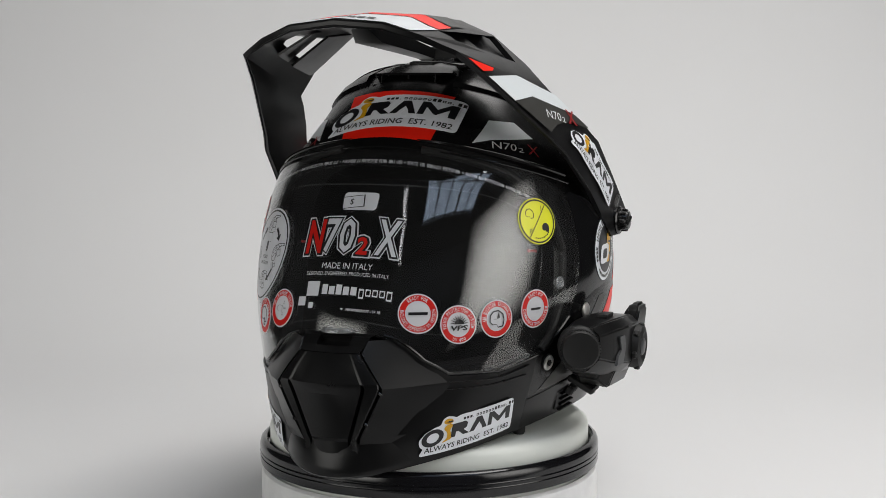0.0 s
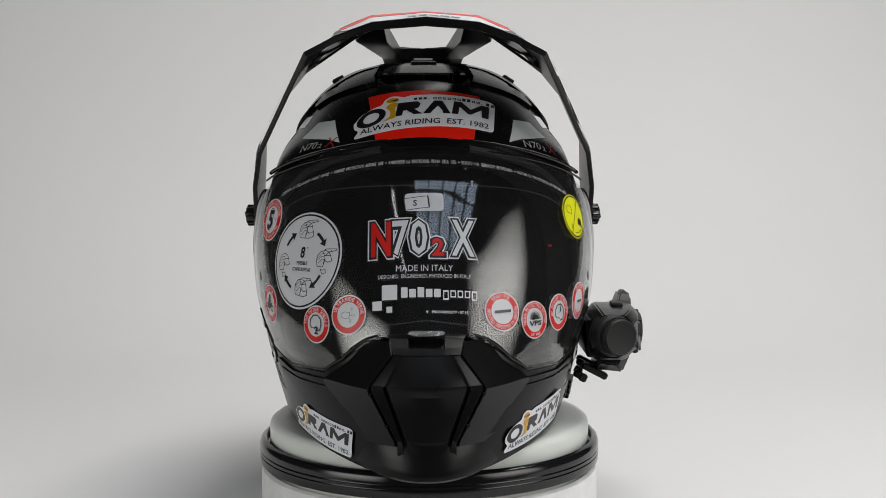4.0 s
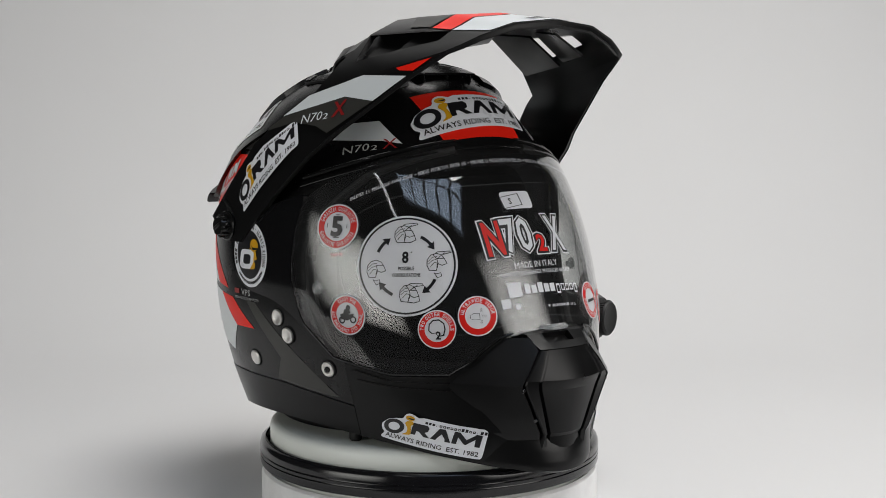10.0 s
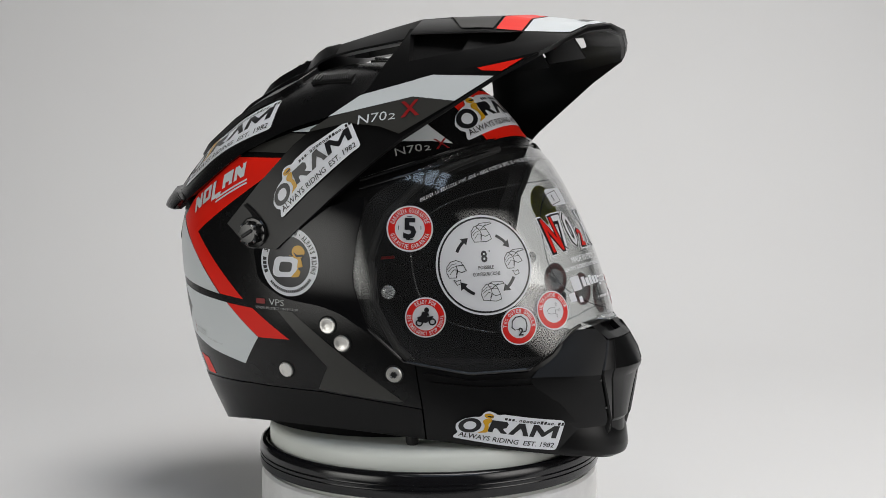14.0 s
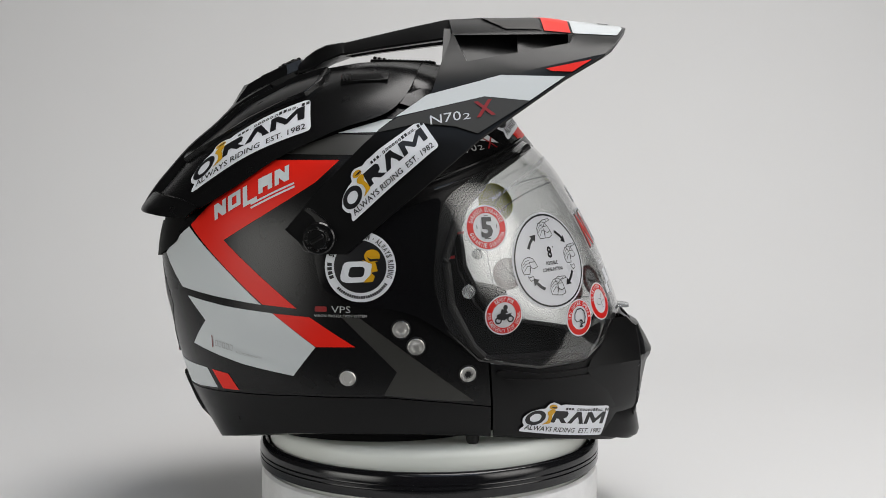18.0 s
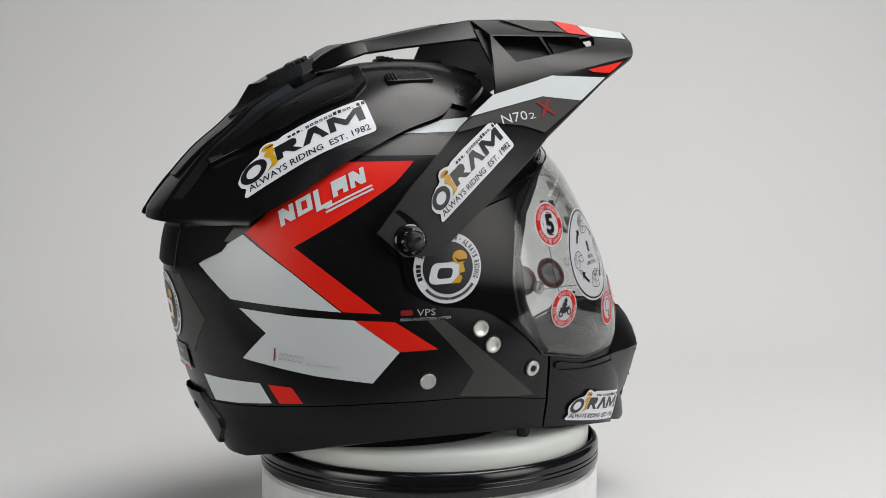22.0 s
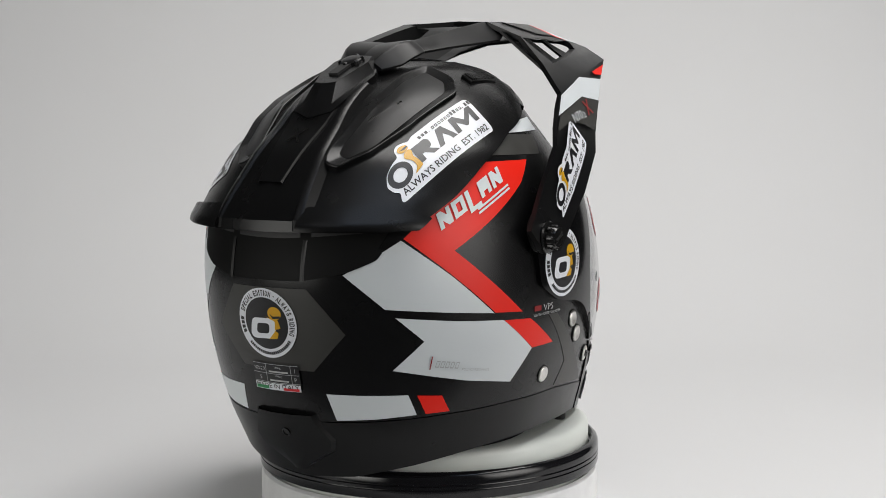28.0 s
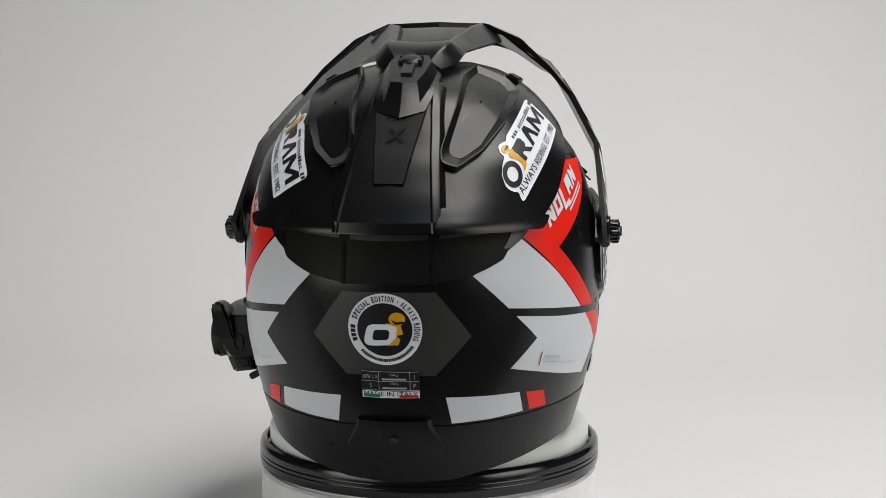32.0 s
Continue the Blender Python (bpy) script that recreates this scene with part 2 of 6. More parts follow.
def disc_bm(bm, m, profile, n=48):
    """A turned body about z: profile of (radius, height) from bottom to top, closed at its ends."""
    rings = []
    for r, z in profile:
        rings.append([bm.verts.new(m @ Vector((r * math.cos(2 * math.pi * k / n), r * math.sin(2 * math.pi * k / n), z))) for k in range(n)])
    for a, b in zip(rings, rings[1:]):
        for k in range(n):
            bm.faces.new([a[k], a[(k + 1) % n], b[(k + 1) % n], b[k]])
    bm.faces.new(rings[0][::-1])
    bm.faces.new(rings[-1])
    return bm


def disc_ring(bm, profile, n=48):
    """A turned ring about z from a closed profile of (radius, height)."""
    rows = [[Vector((r * math.cos(2 * math.pi * k / n), r * math.sin(2 * math.pi * k / n), z)) for r, z in profile] for k in range(n)]
    loft_bm(bm, rows + rows[:1], closed=True)
    bmesh.ops.remove_doubles(bm, verts=bm.verts[:], dist=1e-7)
    return bm


def loft_bm(bm, rows, closed=False, caps=False):
    vs = [[bm.verts.new(p) for p in r] for r in rows]
    n = len(vs[0])
    for a, b in zip(vs, vs[1:]):
        for k in range(n if closed else n - 1):
            j = (k + 1) % n
            bm.faces.new([a[k], a[j], b[j], b[k]])
    if caps:
        bm.faces.new(vs[0][::-1])
        bm.faces.new(vs[-1])
    return bm


def frame_to(normal, up=(0, 0, 1)):
    """Turn whose z is the normal and whose y is as near to up as it can be."""
    z = Vector(normal).normalized()
    x = Vector(up).cross(z).normalized()
    y = z.cross(x)
    return Matrix((x, y, z)).transposed().to_4x4()


# ---- the room and the backdrop ----
def build_room():
    bm = bmesh.new()
    prof = [(-0.24, -0.012), (-0.232, -0.003), (-0.215, 0.0)] + [(y, 0.0) for y in np.linspace(-0.15, 0.5, 8)] + [(0.55 + 0.5 * math.sin(a), 0.5 - 0.5 * math.cos(a)) for a in np.linspace(0, math.pi / 2, 24)] + [(1.05, 2.2)]
    loft_bm(bm, [[Vector((x, y, z)) for x in np.linspace(-0.95, 0.95, 13)] for y, z in prof])
    ob = part("backdrop", bm, MAT_PAPER)
    tagged(ob, "seamless white paper backdrop sweeping up behind the turntable", "backdrop", kind="structure")
    tagged(part("table_slab", box_bm(bmesh.new(), pose(0, 0.17, -0.034), 1.9, 0.80, 0.04, 0.004), MAT_ROOM, smooth=0), "plain grey table slab under the paper", "table", kind="structure")
    for name, m, s in (("floor", pose(0, 0, -0.8), (7, 7, 0.1)), ("wall_north", pose(0, 3.5, 1.0), (7, 0.1, 3.6)), ("wall_south", pose(0, -3.5, 1.0), (7, 0.1, 3.6)),
                       ("wall_east", pose(3.5, 0, 1.0), (0.1, 6.9, 3.6)), ("wall_west", pose(-3.5, 0, 1.0), (0.1, 6.9, 3.6))):
        tagged(part(name, box_bm(bmesh.new(), m, *s), MAT_ROOM, smooth=0), "plain grey studio " + name.split("_")[0], name.split("_")[0], kind="structure")
    # ceiling with one long roof light
    sky = [(-0.25, -2.6), (1.65, -2.6), (1.65, -1.2), (-0.25, -1.2)]
    roof = carve(prism([(-3.5, -3.5), (3.5, -3.5), (3.5, 3.5), (-3.5, 3.5)], "z", 2.8, 2.9), ("DIFFERENCE", prism(sky, "z", 2.6, 3.1)))
    tagged(part_mesh("ceiling", roof, MAT_ROOM, None, smooth=0), "plain grey studio ceiling with a roof light", "ceiling", kind="structure")
    win = thing("window_1", "long roof window with dark glazing bars", "window")
    tagged(win, kind="structure")
    for k in range(6):
        part("glazing_bar", box_bm(bmesh.new(), pose(-0.25 + 0.38 * k, -1.9, 2.84), 0.05, 1.4, 0.06, 0.005, 1), MAT_ROOM, win)
    part("glazing_bar", box_bm(bmesh.new(), pose(0.7, -1.65, 2.845), 1.9, 0.04, 0.05, 0.005, 1), MAT_ROOM, win)


build_room()


def build_tube_light():
    t = thing("ceiling_light", "long white tube light fitted under the ceiling", "ceiling light")
    part("housing", box_bm(bmesh.new(), pose(-0.85, -2.40, 2.765), 0.13, 1.90, 0.07, 0.006), MAT_PLATE, t, "white metal housing")
    for y in (-3.33, -1.47):
        part("end_cap", box_bm(bmesh.new(), pose(-0.85, y, 2.722), 0.12, 0.02, 0.03, 0.004), MAT_PLATE, t)


build_tube_light()


# ---- turntable ----
def build_turntable():
    t = thing("turntable", "white round display turntable with a glossy black ring, on white paper", "turntable")
    base = part("base", disc_bm(bmesh.new(), pose(0, 0, 0), [(0.1170, 0.0), (0.1182, 0.002), (0.1182, 0.0290), (0.1172, 0.0314), (0.112, 0.0316)], 128), MAT_PLATE, t, "white drum of the base")
    part("base_skirt", disc_ring(bmesh.new(), [(0.1190, 0.0), (0.1248, 0.0), (0.1254, 0.002), (0.1254, 0.0235), (0.1244, 0.0272), (0.1222, 0.0290), (0.1205, 0.0284), (0.1190, 0.0265)], 128), MAT_FROST, base, "frosted clear outer skirt")
    part("ring", disc_ring(bmesh.new(), [(0.1160, 0.0320), (0.1242, 0.0320), (0.1258, 0.0328), (0.1262, 0.0345), (0.1262, 0.0384), (0.1257, 0.0386), (0.1255, 0.0391), (0.1262, 0.0394), (0.1262, 0.0414), (0.1257, 0.0417), (0.1255, 0.0422), (0.1262, 0.0426),
                                         (0.1262, 0.0462), (0.1254, 0.0488), (0.1240, 0.0502), (0.1222, 0.0508), (0.1212, 0.0503), (0.1206, 0.0490), (0.1200, 0.0460), (0.1160, 0.0450)], 160), MAT_RING, t, "glossy black ring with two fine grooves")
    plate = part("plate", disc_bm(bmesh.new(), pose(0, 0, 0), [(0.112, 0.0455), (0.1182, 0.0455), (0.1187, 0.047), (0.1187, 0.0590), (0.1180, 0.0613), (0.1160, 0.0630), (0.1125, 0.0637), (0.105, 0.0638), (0.02, 0.0638)], 160), MAT_PLATE, t, "white turning plate with a rounded edge")
    return t, plate


turntable, plate = build_turntable()


# ---- helmet: shell, chin bar, visor ----
helmet = thing("motorcycle_helmet", "matt black adventure helmet with red and white graphics on turntable", "helmet")

FRONT_CUT = [(0.3, 0.074), (0.066, 0.074), (0.045, 0.056), (0.026, 0.032), (0.018, 0.004), (0.022, -0.028), (0.036, -0.056), (0.0462, -0.0665), (0.0478, -0.099), (0.046, -0.2), (0.3, -0.2)]
CHIN_CUT = [(0.0476, -0.068), (0.08, -0.0745), (0.112, -0.073), (0.123, -0.0635), (0.131, -0.050), (0.14, -0.046), (0.3, -0.046), (0.3, -0.2), (0.0474, -0.2), (0.0492, -0.099)]
VISOR_CUT = [(0.3, 0.0795), (0.0700, 0.0795), (0.040, 0.0600), (0.016, 0.0430), (0.013, 0.02), (0.010, -0.01), (0.018, -0.042), (0.0400, -0.0655), (0.08, -0.0735), (0.113, -0.0715), (0.124, -0.062), (0.132, -0.048), (0.141, -0.0425), (0.3, -0.0425)]
SIDE_CUT = [(0.0156, 0.0450), (0.0126, 0.02), (0.0096, -0.01), (0.0176, -0.042), (0.0375, -0.0625), (0.0350, -0.0605), (0.018, -0.0455), (0.000, -0.0335), (-0.014, -0.0290), (-0.0435, -0.0255), (-0.064, -0.0142), (-0.0685, 0.010), (-0.050, 0.028), (-0.02, 0.034)]
UNDER = [(-0.2, -0.09), (-0.125, -0.112), (-0.1, -0.1178), (-0.07, -0.127), (-0.035, -0.1355), (0, -0.138), (0.035, -0.1355), (0.07, -0.127), (0.1, -0.1178), (0.125, -0.112), (0.2, -0.09), (0.2, -0.3), (-0.2, -0.3)]


def build_shell():
    seam = [(-0.26, -0.0965), (-0.17, -0.0955), (-0.125, -0.0918), (-0.08, -0.0898), (-0.02, -0.0902), (0.02, -0.0945), (0.06, -0.1005)]
    above = [(x, z + 0.0003) for x, z in seam] + [(0.06, -0.3), (-0.26, -0.3)]
    below = [(x, z - 0.0004) for x, z in seam] + [(0.06, 0.3), (-0.26, 0.3)]
    crescent = [(-0.26, 0.0268), (-0.1640, 0.0268), (-0.174, 0.0110), (-0.184, 0.0035), (-0.195, -0.0020), (-0.26, -0.0045)]
    shell = carve(hull(SHELL, 0.1315, -0.110, 0.0, -0.006), ("DIFFERENCE", prism(FRONT_CUT)), ("DIFFERENCE", prism(above)), ("DIFFERENCE", prism(crescent)))
    shell_ob = part_mesh("shell", shell, MAT_BLACK, helmet, "satin black painted shell")
    trim = carve(hull(SHELL, -0.080, -0.145, 0.0004, -0.008, rows=24, cap=False), ("DIFFERENCE", prism(FRONT_CUT)), ("DIFFERENCE", prism(below)), ("DIFFERENCE", prism(UNDER, "x")))
    part_mesh("edge_trim", trim, MAT_PLASTIC, helmet, "black plastic lower edge trim")
    chin = carve(hull(SHELL, -0.02, -0.145, 0.0012, -0.012, rows=40, cap=False), ("INTERSECT", prism(CHIN_CUT)), ("DIFFERENCE", prism(UNDER, "x")))
    chin_ob = part_mesh("chin_bar", chin, MAT_PLASTIC, helmet, "black moulded chin bar")
    liner = carve(hull(SHELL, 0.118, -0.118, -0.008, -0.026, n=96, rows=36), ("DIFFERENCE", prism([(p[0] - 0.004 if p[0] < 0.29 else p[0], p[1] + (0.0 if p[1] < 0 else -0.004)) for p in FRONT_CUT[:8]] + [(0.3, -0.072)])), ("DIFFERENCE", prism([(a, b + 0.004) for a, b in UNDER], "x")))
    part_mesh("liner", liner, MAT_FABRIC, helmet, "black fabric comfort liner")
    return shell_ob, chin_ob


shell_part, chin_part = build_shell()


def build_visor():
    v = carve(hull(VISOR, 0.088, -0.083, 0.0, -0.0022, n=160, rows=48, mid=-0.03, cap=False), ("INTERSECT", prism(VISOR_CUT[:2] + rounded(VISOR_CUT[1:-1], 0.010, 4)[5:-5] + VISOR_CUT[-2:])))
    ob = part_mesh("visor", v, MAT_CLEAR, helmet, "clear polycarbonate visor covered with stickers")
    ob.visible_shadow = False
    s = carve(hull(VISOR, 0.06, -0.07, 0.0, -0.004, n=160, rows=36, mid=-0.03, cap=False), ("INTERSECT", prism(rounded(SIDE_CUT, 0.006))))
    sp = []
    for side in (-1, 1):
        half = carve(s.copy(), ("INTERSECT", prism([(-0.3, -0.3), (0.3, -0.3), (0.3, 0.3), (-0.3, 0.3)], "y", min(0, side * 0.3), max(0, side * 0.3))))
        sp.append(part_mesh("visor_side_plate", half, MAT_SIDE, helmet, "gloss black visor side plate"))
    return ob, sp


visor_part, side_plates = build_visor()


# raised roof panel with the rear lip
POD_CUT = [(-0.26, 0.0280), (-0.164, 0.0272), (-0.128, 0.0475), (-0.096, 0.0690), (-0.055, 0.0885), (-0.022, 0.0985), (-0.010, 0.111), (-0.004, 0.127), (0.002, 0.2), (-0.26, 0.2)]
LIP = [(r[0], r[1], r[2] - 0.006 * max(0.0, 1 - abs(r[0] - 0.030) / 0.034), r[3] - 0.0005) for r in SHELL if r[0] != 0.025] + [(0.0295, 0.105, -0.2030, 0.1192), (0.038, 0.100, -0.1975, 0.1168)]


INSET = [(r[0], r[1], r[2] + 0.0045 * min(1.0, max(0.0, (r[0] + 0.008) / 0.037)), r[3] - 0.0016 * min(1.0, max(0.0, (r[0] + 0.008) / 0.037))) for r in SHELL]


def build_pod():
    pod = carve(hull(LIP, 0.1315, 0.018, 0.0036, -0.003, n=160, rows=60), ("INTERSECT", prism(rounded(POD_CUT, 0.012, 5))))
    p = part_mesh("roof_panel", pod, MAT_BLACK, helmet, "satin black raised roof panel with a rear spoiler lip")
    low = [(-0.26, 0.0295), (-0.1600, 0.0295), (-0.1630, 0.0235), (-0.172, 0.010), (-0.183, 0.0025), (-0.195, -0.0035), (-0.26, -0.006)]
    vent = carve(hull(INSET, 0.045, -0.02, 0.0024, -0.003, n=160, rows=24, cap=False), ("INTERSECT", prism(low)))
    part_mesh("exhaust_vent_panel", vent, MAT_MATT, helmet, "dark vent panel under the spoiler lip")
    return p


roof_part = build_pod()


# ---- peak ----
# stations from the middle to the pivot: front edge, fold line, rear edge
PEAK_F = [(0.1425, 0.0, 0.1595), (0.1400, -0.034, 0.1565), (0.1335, -0.058, 0.1485), (0.1285, -0.070, 0.1425), (0.1235, -0.0785, 0.1385), (0.0969, -0.0885, 0.1225), (0.0417, -0.1119, 0.0837), (0.0265, -0.1196, 0.0705), (-0.004, -0.1265, 0.0440), (-0.046, -0.1300, 0.0080)]
PEAK_M = [(0.083, 0.0, 0.1665), (0.082, -0.036, 0.1640), (0.078, -0.060, 0.1540), (0.072, -0.078, 0.1385), (0.066, -0.0896, 0.1262), (0.045, -0.0982, 0.1120), (0.009, -0.1134, 0.0870), (-0.0075, -0.1213, 0.0735), (-0.034, -0.1265, 0.0480), (-0.068, -0.1302, 0.0080)]
PEAK_R = [(0.030, 0.0, 0.1655), (0.017, -0.0365, 0.1640), (0.0205, -0.0623, 0.1530), (0.0137, -0.0845, 0.1325), (0.0082, -0.1013, 0.1128), (-0.004, -0.1061, 0.1050), (-0.024, -0.1150, 0.0900), (-0.0370, -0.1221, 0.0775), (-0.062, -0.1255, 0.0520), (-0.086, -0.1295, 0.0240)]


# side view of the recess in each flank of the peak
RECESS = [(0.0215, 0.1520), (0.1035, 0.1525), (0.1005, 0.1462), (0.0310, 0.1335)]
STRUT = [(0.040, 0.0285, 0.0355, 0.040, 0.1650, 0.1605), (0.0150, 0.0265, 0.0345, 0.0485, 0.1640, 0.1495), (-0.0095, 0.0235, 0.0305, 0.0425, 0.1592, 0.1464), (-0.036, 0.0200, 0.0268, 0.0365, 0.1535, 0.1430), (-0.058, 0.0170, 0.0228, 0.0305, 0.1487, 0.1395),
         (-0.0600, 0.0, 0.0225, 0.0310, 0.1489, 0.1393), (-0.072, 0.0, 0.0215, 0.0295, 0.1470, 0.1350), (-0.0800, 0.0, 0.0195, 0.0265, 0.1435, 0.1305), (-0.0870, 0.0, 0.0160, 0.0225, 0.1390, 0.1285), (-0.0930, 0.0, 0.0125, 0.0185, 0.1335, 0.1270)]


def build_peak():
    pk = part("peak", bmesh.new(), MAT_PLASTIC, helmet, "black plastic sun peak with red and white graphics")
    bm = bmesh.new()
    sec = list(zip(PEAK_F, PEAK_M, PEAK_R))
    stations = [[Vector((p[0], -p[1], p[2])) for p in s] for s in sec[:0:-1]] + [[Vector(p) for p in s] for s in sec]
    loft_bm(bm, stations)
    bmesh.ops.recalc_face_normals(bm, faces=bm.faces)
    bmesh.ops.solidify(bm, geom=bm.faces[:], thickness=0.0034)
    bmesh.ops.recalc_face_normals(bm, faces=bm.faces)
    raw = bpy.data.meshes.new("peak")
    bm.to_mesh(raw)
    bm.free()
    whole = BVHTree.FromPolygons([v.co for v in raw.vertices], [list(p.vertices) for p in raw.polygons])
    cuts = [("DIFFERENCE", prism(RECESS, "y", lo, hi)) for lo, hi in ((0.035, 0.2), (-0.2, -0.035))]
    pk.data = carve(raw, *cuts)
    pk.data.materials.clear()
    pk.data.materials.append(MAT_PLASTIC)
    pk.data.shade_smooth()
    pk.data.set_sharp_from_angle(angle=radians(21))
    # two louvre panels sunk in each flank, open at their steps
    for side in (-1, 1):
        for x0, x1, d0, d1 in ((0.0140, 0.0660, 0.0000, 0.0064), (0.0650, 0.1000, 0.0004, 0.0058)):
            b = bmesh.new()
            grid = []
            for x, d in ((x0, d0), ((x0 + x1) / 2, (d0 + d1) / 2), (x1, d1)):
                lo = 0.1335 + (x - 0.0310) * (0.1462 - 0.1335) / 0.0695 - 0.0025
                row = []
                for z, e in ((lo, 0.85 * d), (0.1580, d)):
                    hit, n, _, _ = whole.ray_cast(Vector((max(x, 0.024), side * 0.3, z)), Vector((0, -side, 0)))
                    row.append(hit + Vector((x - max(x, 0.024), -side * (0.0014 + e) * 0.75, -(0.0014 + e) * 0.65)))
                grid.append(row)
            loft_bm(b, grid)
            bmesh.ops.recalc_face_normals(b, faces=b.faces)
            bmesh.ops.solidify(b, geom=b.faces[:], thickness=0.0016)
            part("louvre", b, MAT_PLASTIC, pk, "sunken black louvre panel", smooth=25)
    # lip that turns down along the front edge
    b = bmesh.new()
    rows = []
    for s in [(p[0], -p[1], p[2], k) for k, p in reversed(list(enumerate(PEAK_F[:9])))][:-1] + [(*p, k) for k, p in enumerate(PEAK_F[:9])]:
        h = 0.0058 * (1 - s[3] / 9)
        c = Vector(s[:3])
        inw = Vector((-0.45, -0.35 * (1 if s[1] > 0 else -1) * min(1, abs(s[1]) / 0.06), -0.85)).normalized()
        rows.append([c + Vector((0.0004, 0, 0.0002)), c + inw * h + Vector((0.0006, 0, 0)), c + inw * h + Vector((-0.0016, 0, 0)), c + Vector((-0.0030, 0, -0.0010))])
    loft_bm(b, rows, closed=True, caps=True)
    part("front_lip", b, MAT_PLASTIC, pk, smooth=25)
    # wide lower ends round the pivots
    for side in (-1, 1):
        b = bmesh.new()
        b.from_mesh(prism(rounded([(-0.0724, 0.0400), (-0.0795, 0.0298), (-0.0806, 0.0226), (-0.0752, 0.0092), (-0.0615, 0.0082), (-0.0500, 0.0160), (-0.0578, 0.0298)], 0.004, 3), "y", min(side * 0.1262, side * 0.1296), max(side * 0.1262, side * 0.1296)))
        bmesh.ops.bevel(b, geom=b.edges[:], offset=0.0009, segments=2, affect="EDGES")
        for v in b.verts:
            v.co.y -= side * 0.34 * max(0.0, -0.068 - v.co.x)
        part("pivot_plate", b, MAT_PLASTIC, pk, "wide black pivot end of the peak", smooth=30)
    # two arms that run back to the mount and join there
    for side in (-1, 1):
        b = bmesh.new()
        rows = []
        for x, yi, yt, yo, zt, zb in STRUT:
            rows.append([Vector((x, side * y, z)) for y, z in ((yi, zb), (yo, zb), (yo + 0.0006, zb + 0.0015), (yt + 0.0006, zt - 0.0008), (yt - 0.001, zt), (yi, zt - 0.0015))])
        loft_bm(b, rows, closed=True, caps=True)
        part("peak_arm", b, MAT_PLASTIC, pk, "faceted black rear arm", smooth=18)
    return pk


peak_part = build_peak()


# ---- hardware on the helmet ----
def tube_bm(bm, path, r, n=8, closed=False):
    pts = [Vector(p) for p in path]
    rows = []
    k = len(pts)
    for i, p in enumerate(pts):
        a = pts[(i - 1) % k] if closed or i else p
        b = pts[(i + 1) % k] if closed or i < k - 1 else p
        d = (b - a).normalized()
        m = d.to_track_quat("Z", "Y").to_matrix()
        rows.append([p + m @ Vector((r * math.cos(2 * math.pi * j / n), r * math.sin(2 * math.pi * j / n), 0)) for j in range(n)])
    if closed:
        rows.append(rows[0])
    loft_bm(bm, rows, closed=True, caps=not closed)
    bmesh.ops.remove_doubles(bm, verts=bm.verts[:], dist=1e-6)
    return bm


def rim_path(table, points, side, mid, off, step=0.004):
    """Follows a side-view line over a swept body: list of points on one side."""
    out = []
    for (x0, z0), (x1, z1) in zip(points, points[1:]):
        n = max(1, int(math.hypot(x1 - x0, z1 - z0) / step))
        for i in range(n):
            u = i / n
            x, z = x0 + (x1 - x0) * u, z0 + (z1 - z0) * u
            xf, b = curve_at(table, 1, z), curve_at(table, 3, z)
            q = min(1.0, max(0.0, (x - mid) / (xf - mid)))
            out.append(Vector((x, side * (b * math.sqrt(1 - q * q) + off), z)))
    return out


def build_rims():
    line = FRONT_CUT[1:8]
    for side in (-1, 1):
        part("eyeport_seal", tube_bm(bmesh.new(), rim_path(SHELL, [(0.072, 0.074)] + line[1:], side, MID0, 0.0008), 0.0028), MAT_RUBBER, shell_part)
    # brow seal over the visor's top edge
    path = []
    for i in range(-36, 37):
        a = radians(i * 2.0)
        z = 0.0815 - 0.0265 * (abs(i) / 36) ** 1.75
        path.append(sweep_point(VISOR, z, a, -0.0012, mid=-0.03))
    part("brow_seal", tube_bm(bmesh.new(), path, 0.0014), MAT_GLOSS, shell_part, "glossy black brow seal")
    path = [sweep_point(VISOR, 0.0760 - 0.0265 * (abs(i) / 36) ** 1.75, radians(i * 2.0), 0.0002, mid=-0.03) for i in range(-36, 37)]
    part("visor_lip", tube_bm(bmesh.new(), path, 0.0007, 6), MAT_GLOSS, visor_part)
    low = [(0.0190, -0.0430), (0.0400, -0.0648), (0.08, -0.0728), (0.113, -0.0708), (0.124, -0.0613), (0.132, -0.0473), (0.1375, -0.0420)]
    for side in (-1, 1):
        part("visor_lip", tube_bm(bmesh.new(), rim_path(VISOR, low, side, -0.03, 0.0, 0.003), 0.0011, 6), MAT_GLOSS, visor_part)


MID0 = -0.045
build_rims()


def build_film():
    path = []
    for i in range(120):
        u = 2 * math.pi * i / 120
        c, s = math.cos(u), math.sin(u)
        a = radians(60) * abs(c) ** 0.45 * (1 if c > 0 else -1)
        z = 0.001 + 0.050 * abs(s) ** 0.55 * (1 if s > 0 else -1)
        z -= 0.012 * (a / radians(60)) ** 2 * (1 if s > 0 else 0)
        if s < 0:
            z += 0.014 * math.exp(-(a / 0.42) ** 2)
        path.append(sweep_point(VISOR, z, a, -0.0032, mid=-0.03))
    part("film_bead", tube_bm(bmesh.new(), path, 0.0005, 6, closed=True), MAT_BEAD, visor_part, "thin silicone bead of the inner film")
    for side in (-1, 1):
        path = [Vector((-0.004 + 0.027 * u, side * (0.0965 - 0.0060 * u), 0.0005 + 0.0018 * u * u)) for u in np.linspace(0, 1, 8)]
        part("red_piping", tube_bm(bmesh.new(), path, 0.0011, 6), MAT_REDINK, helmet, "red piping of the liner")


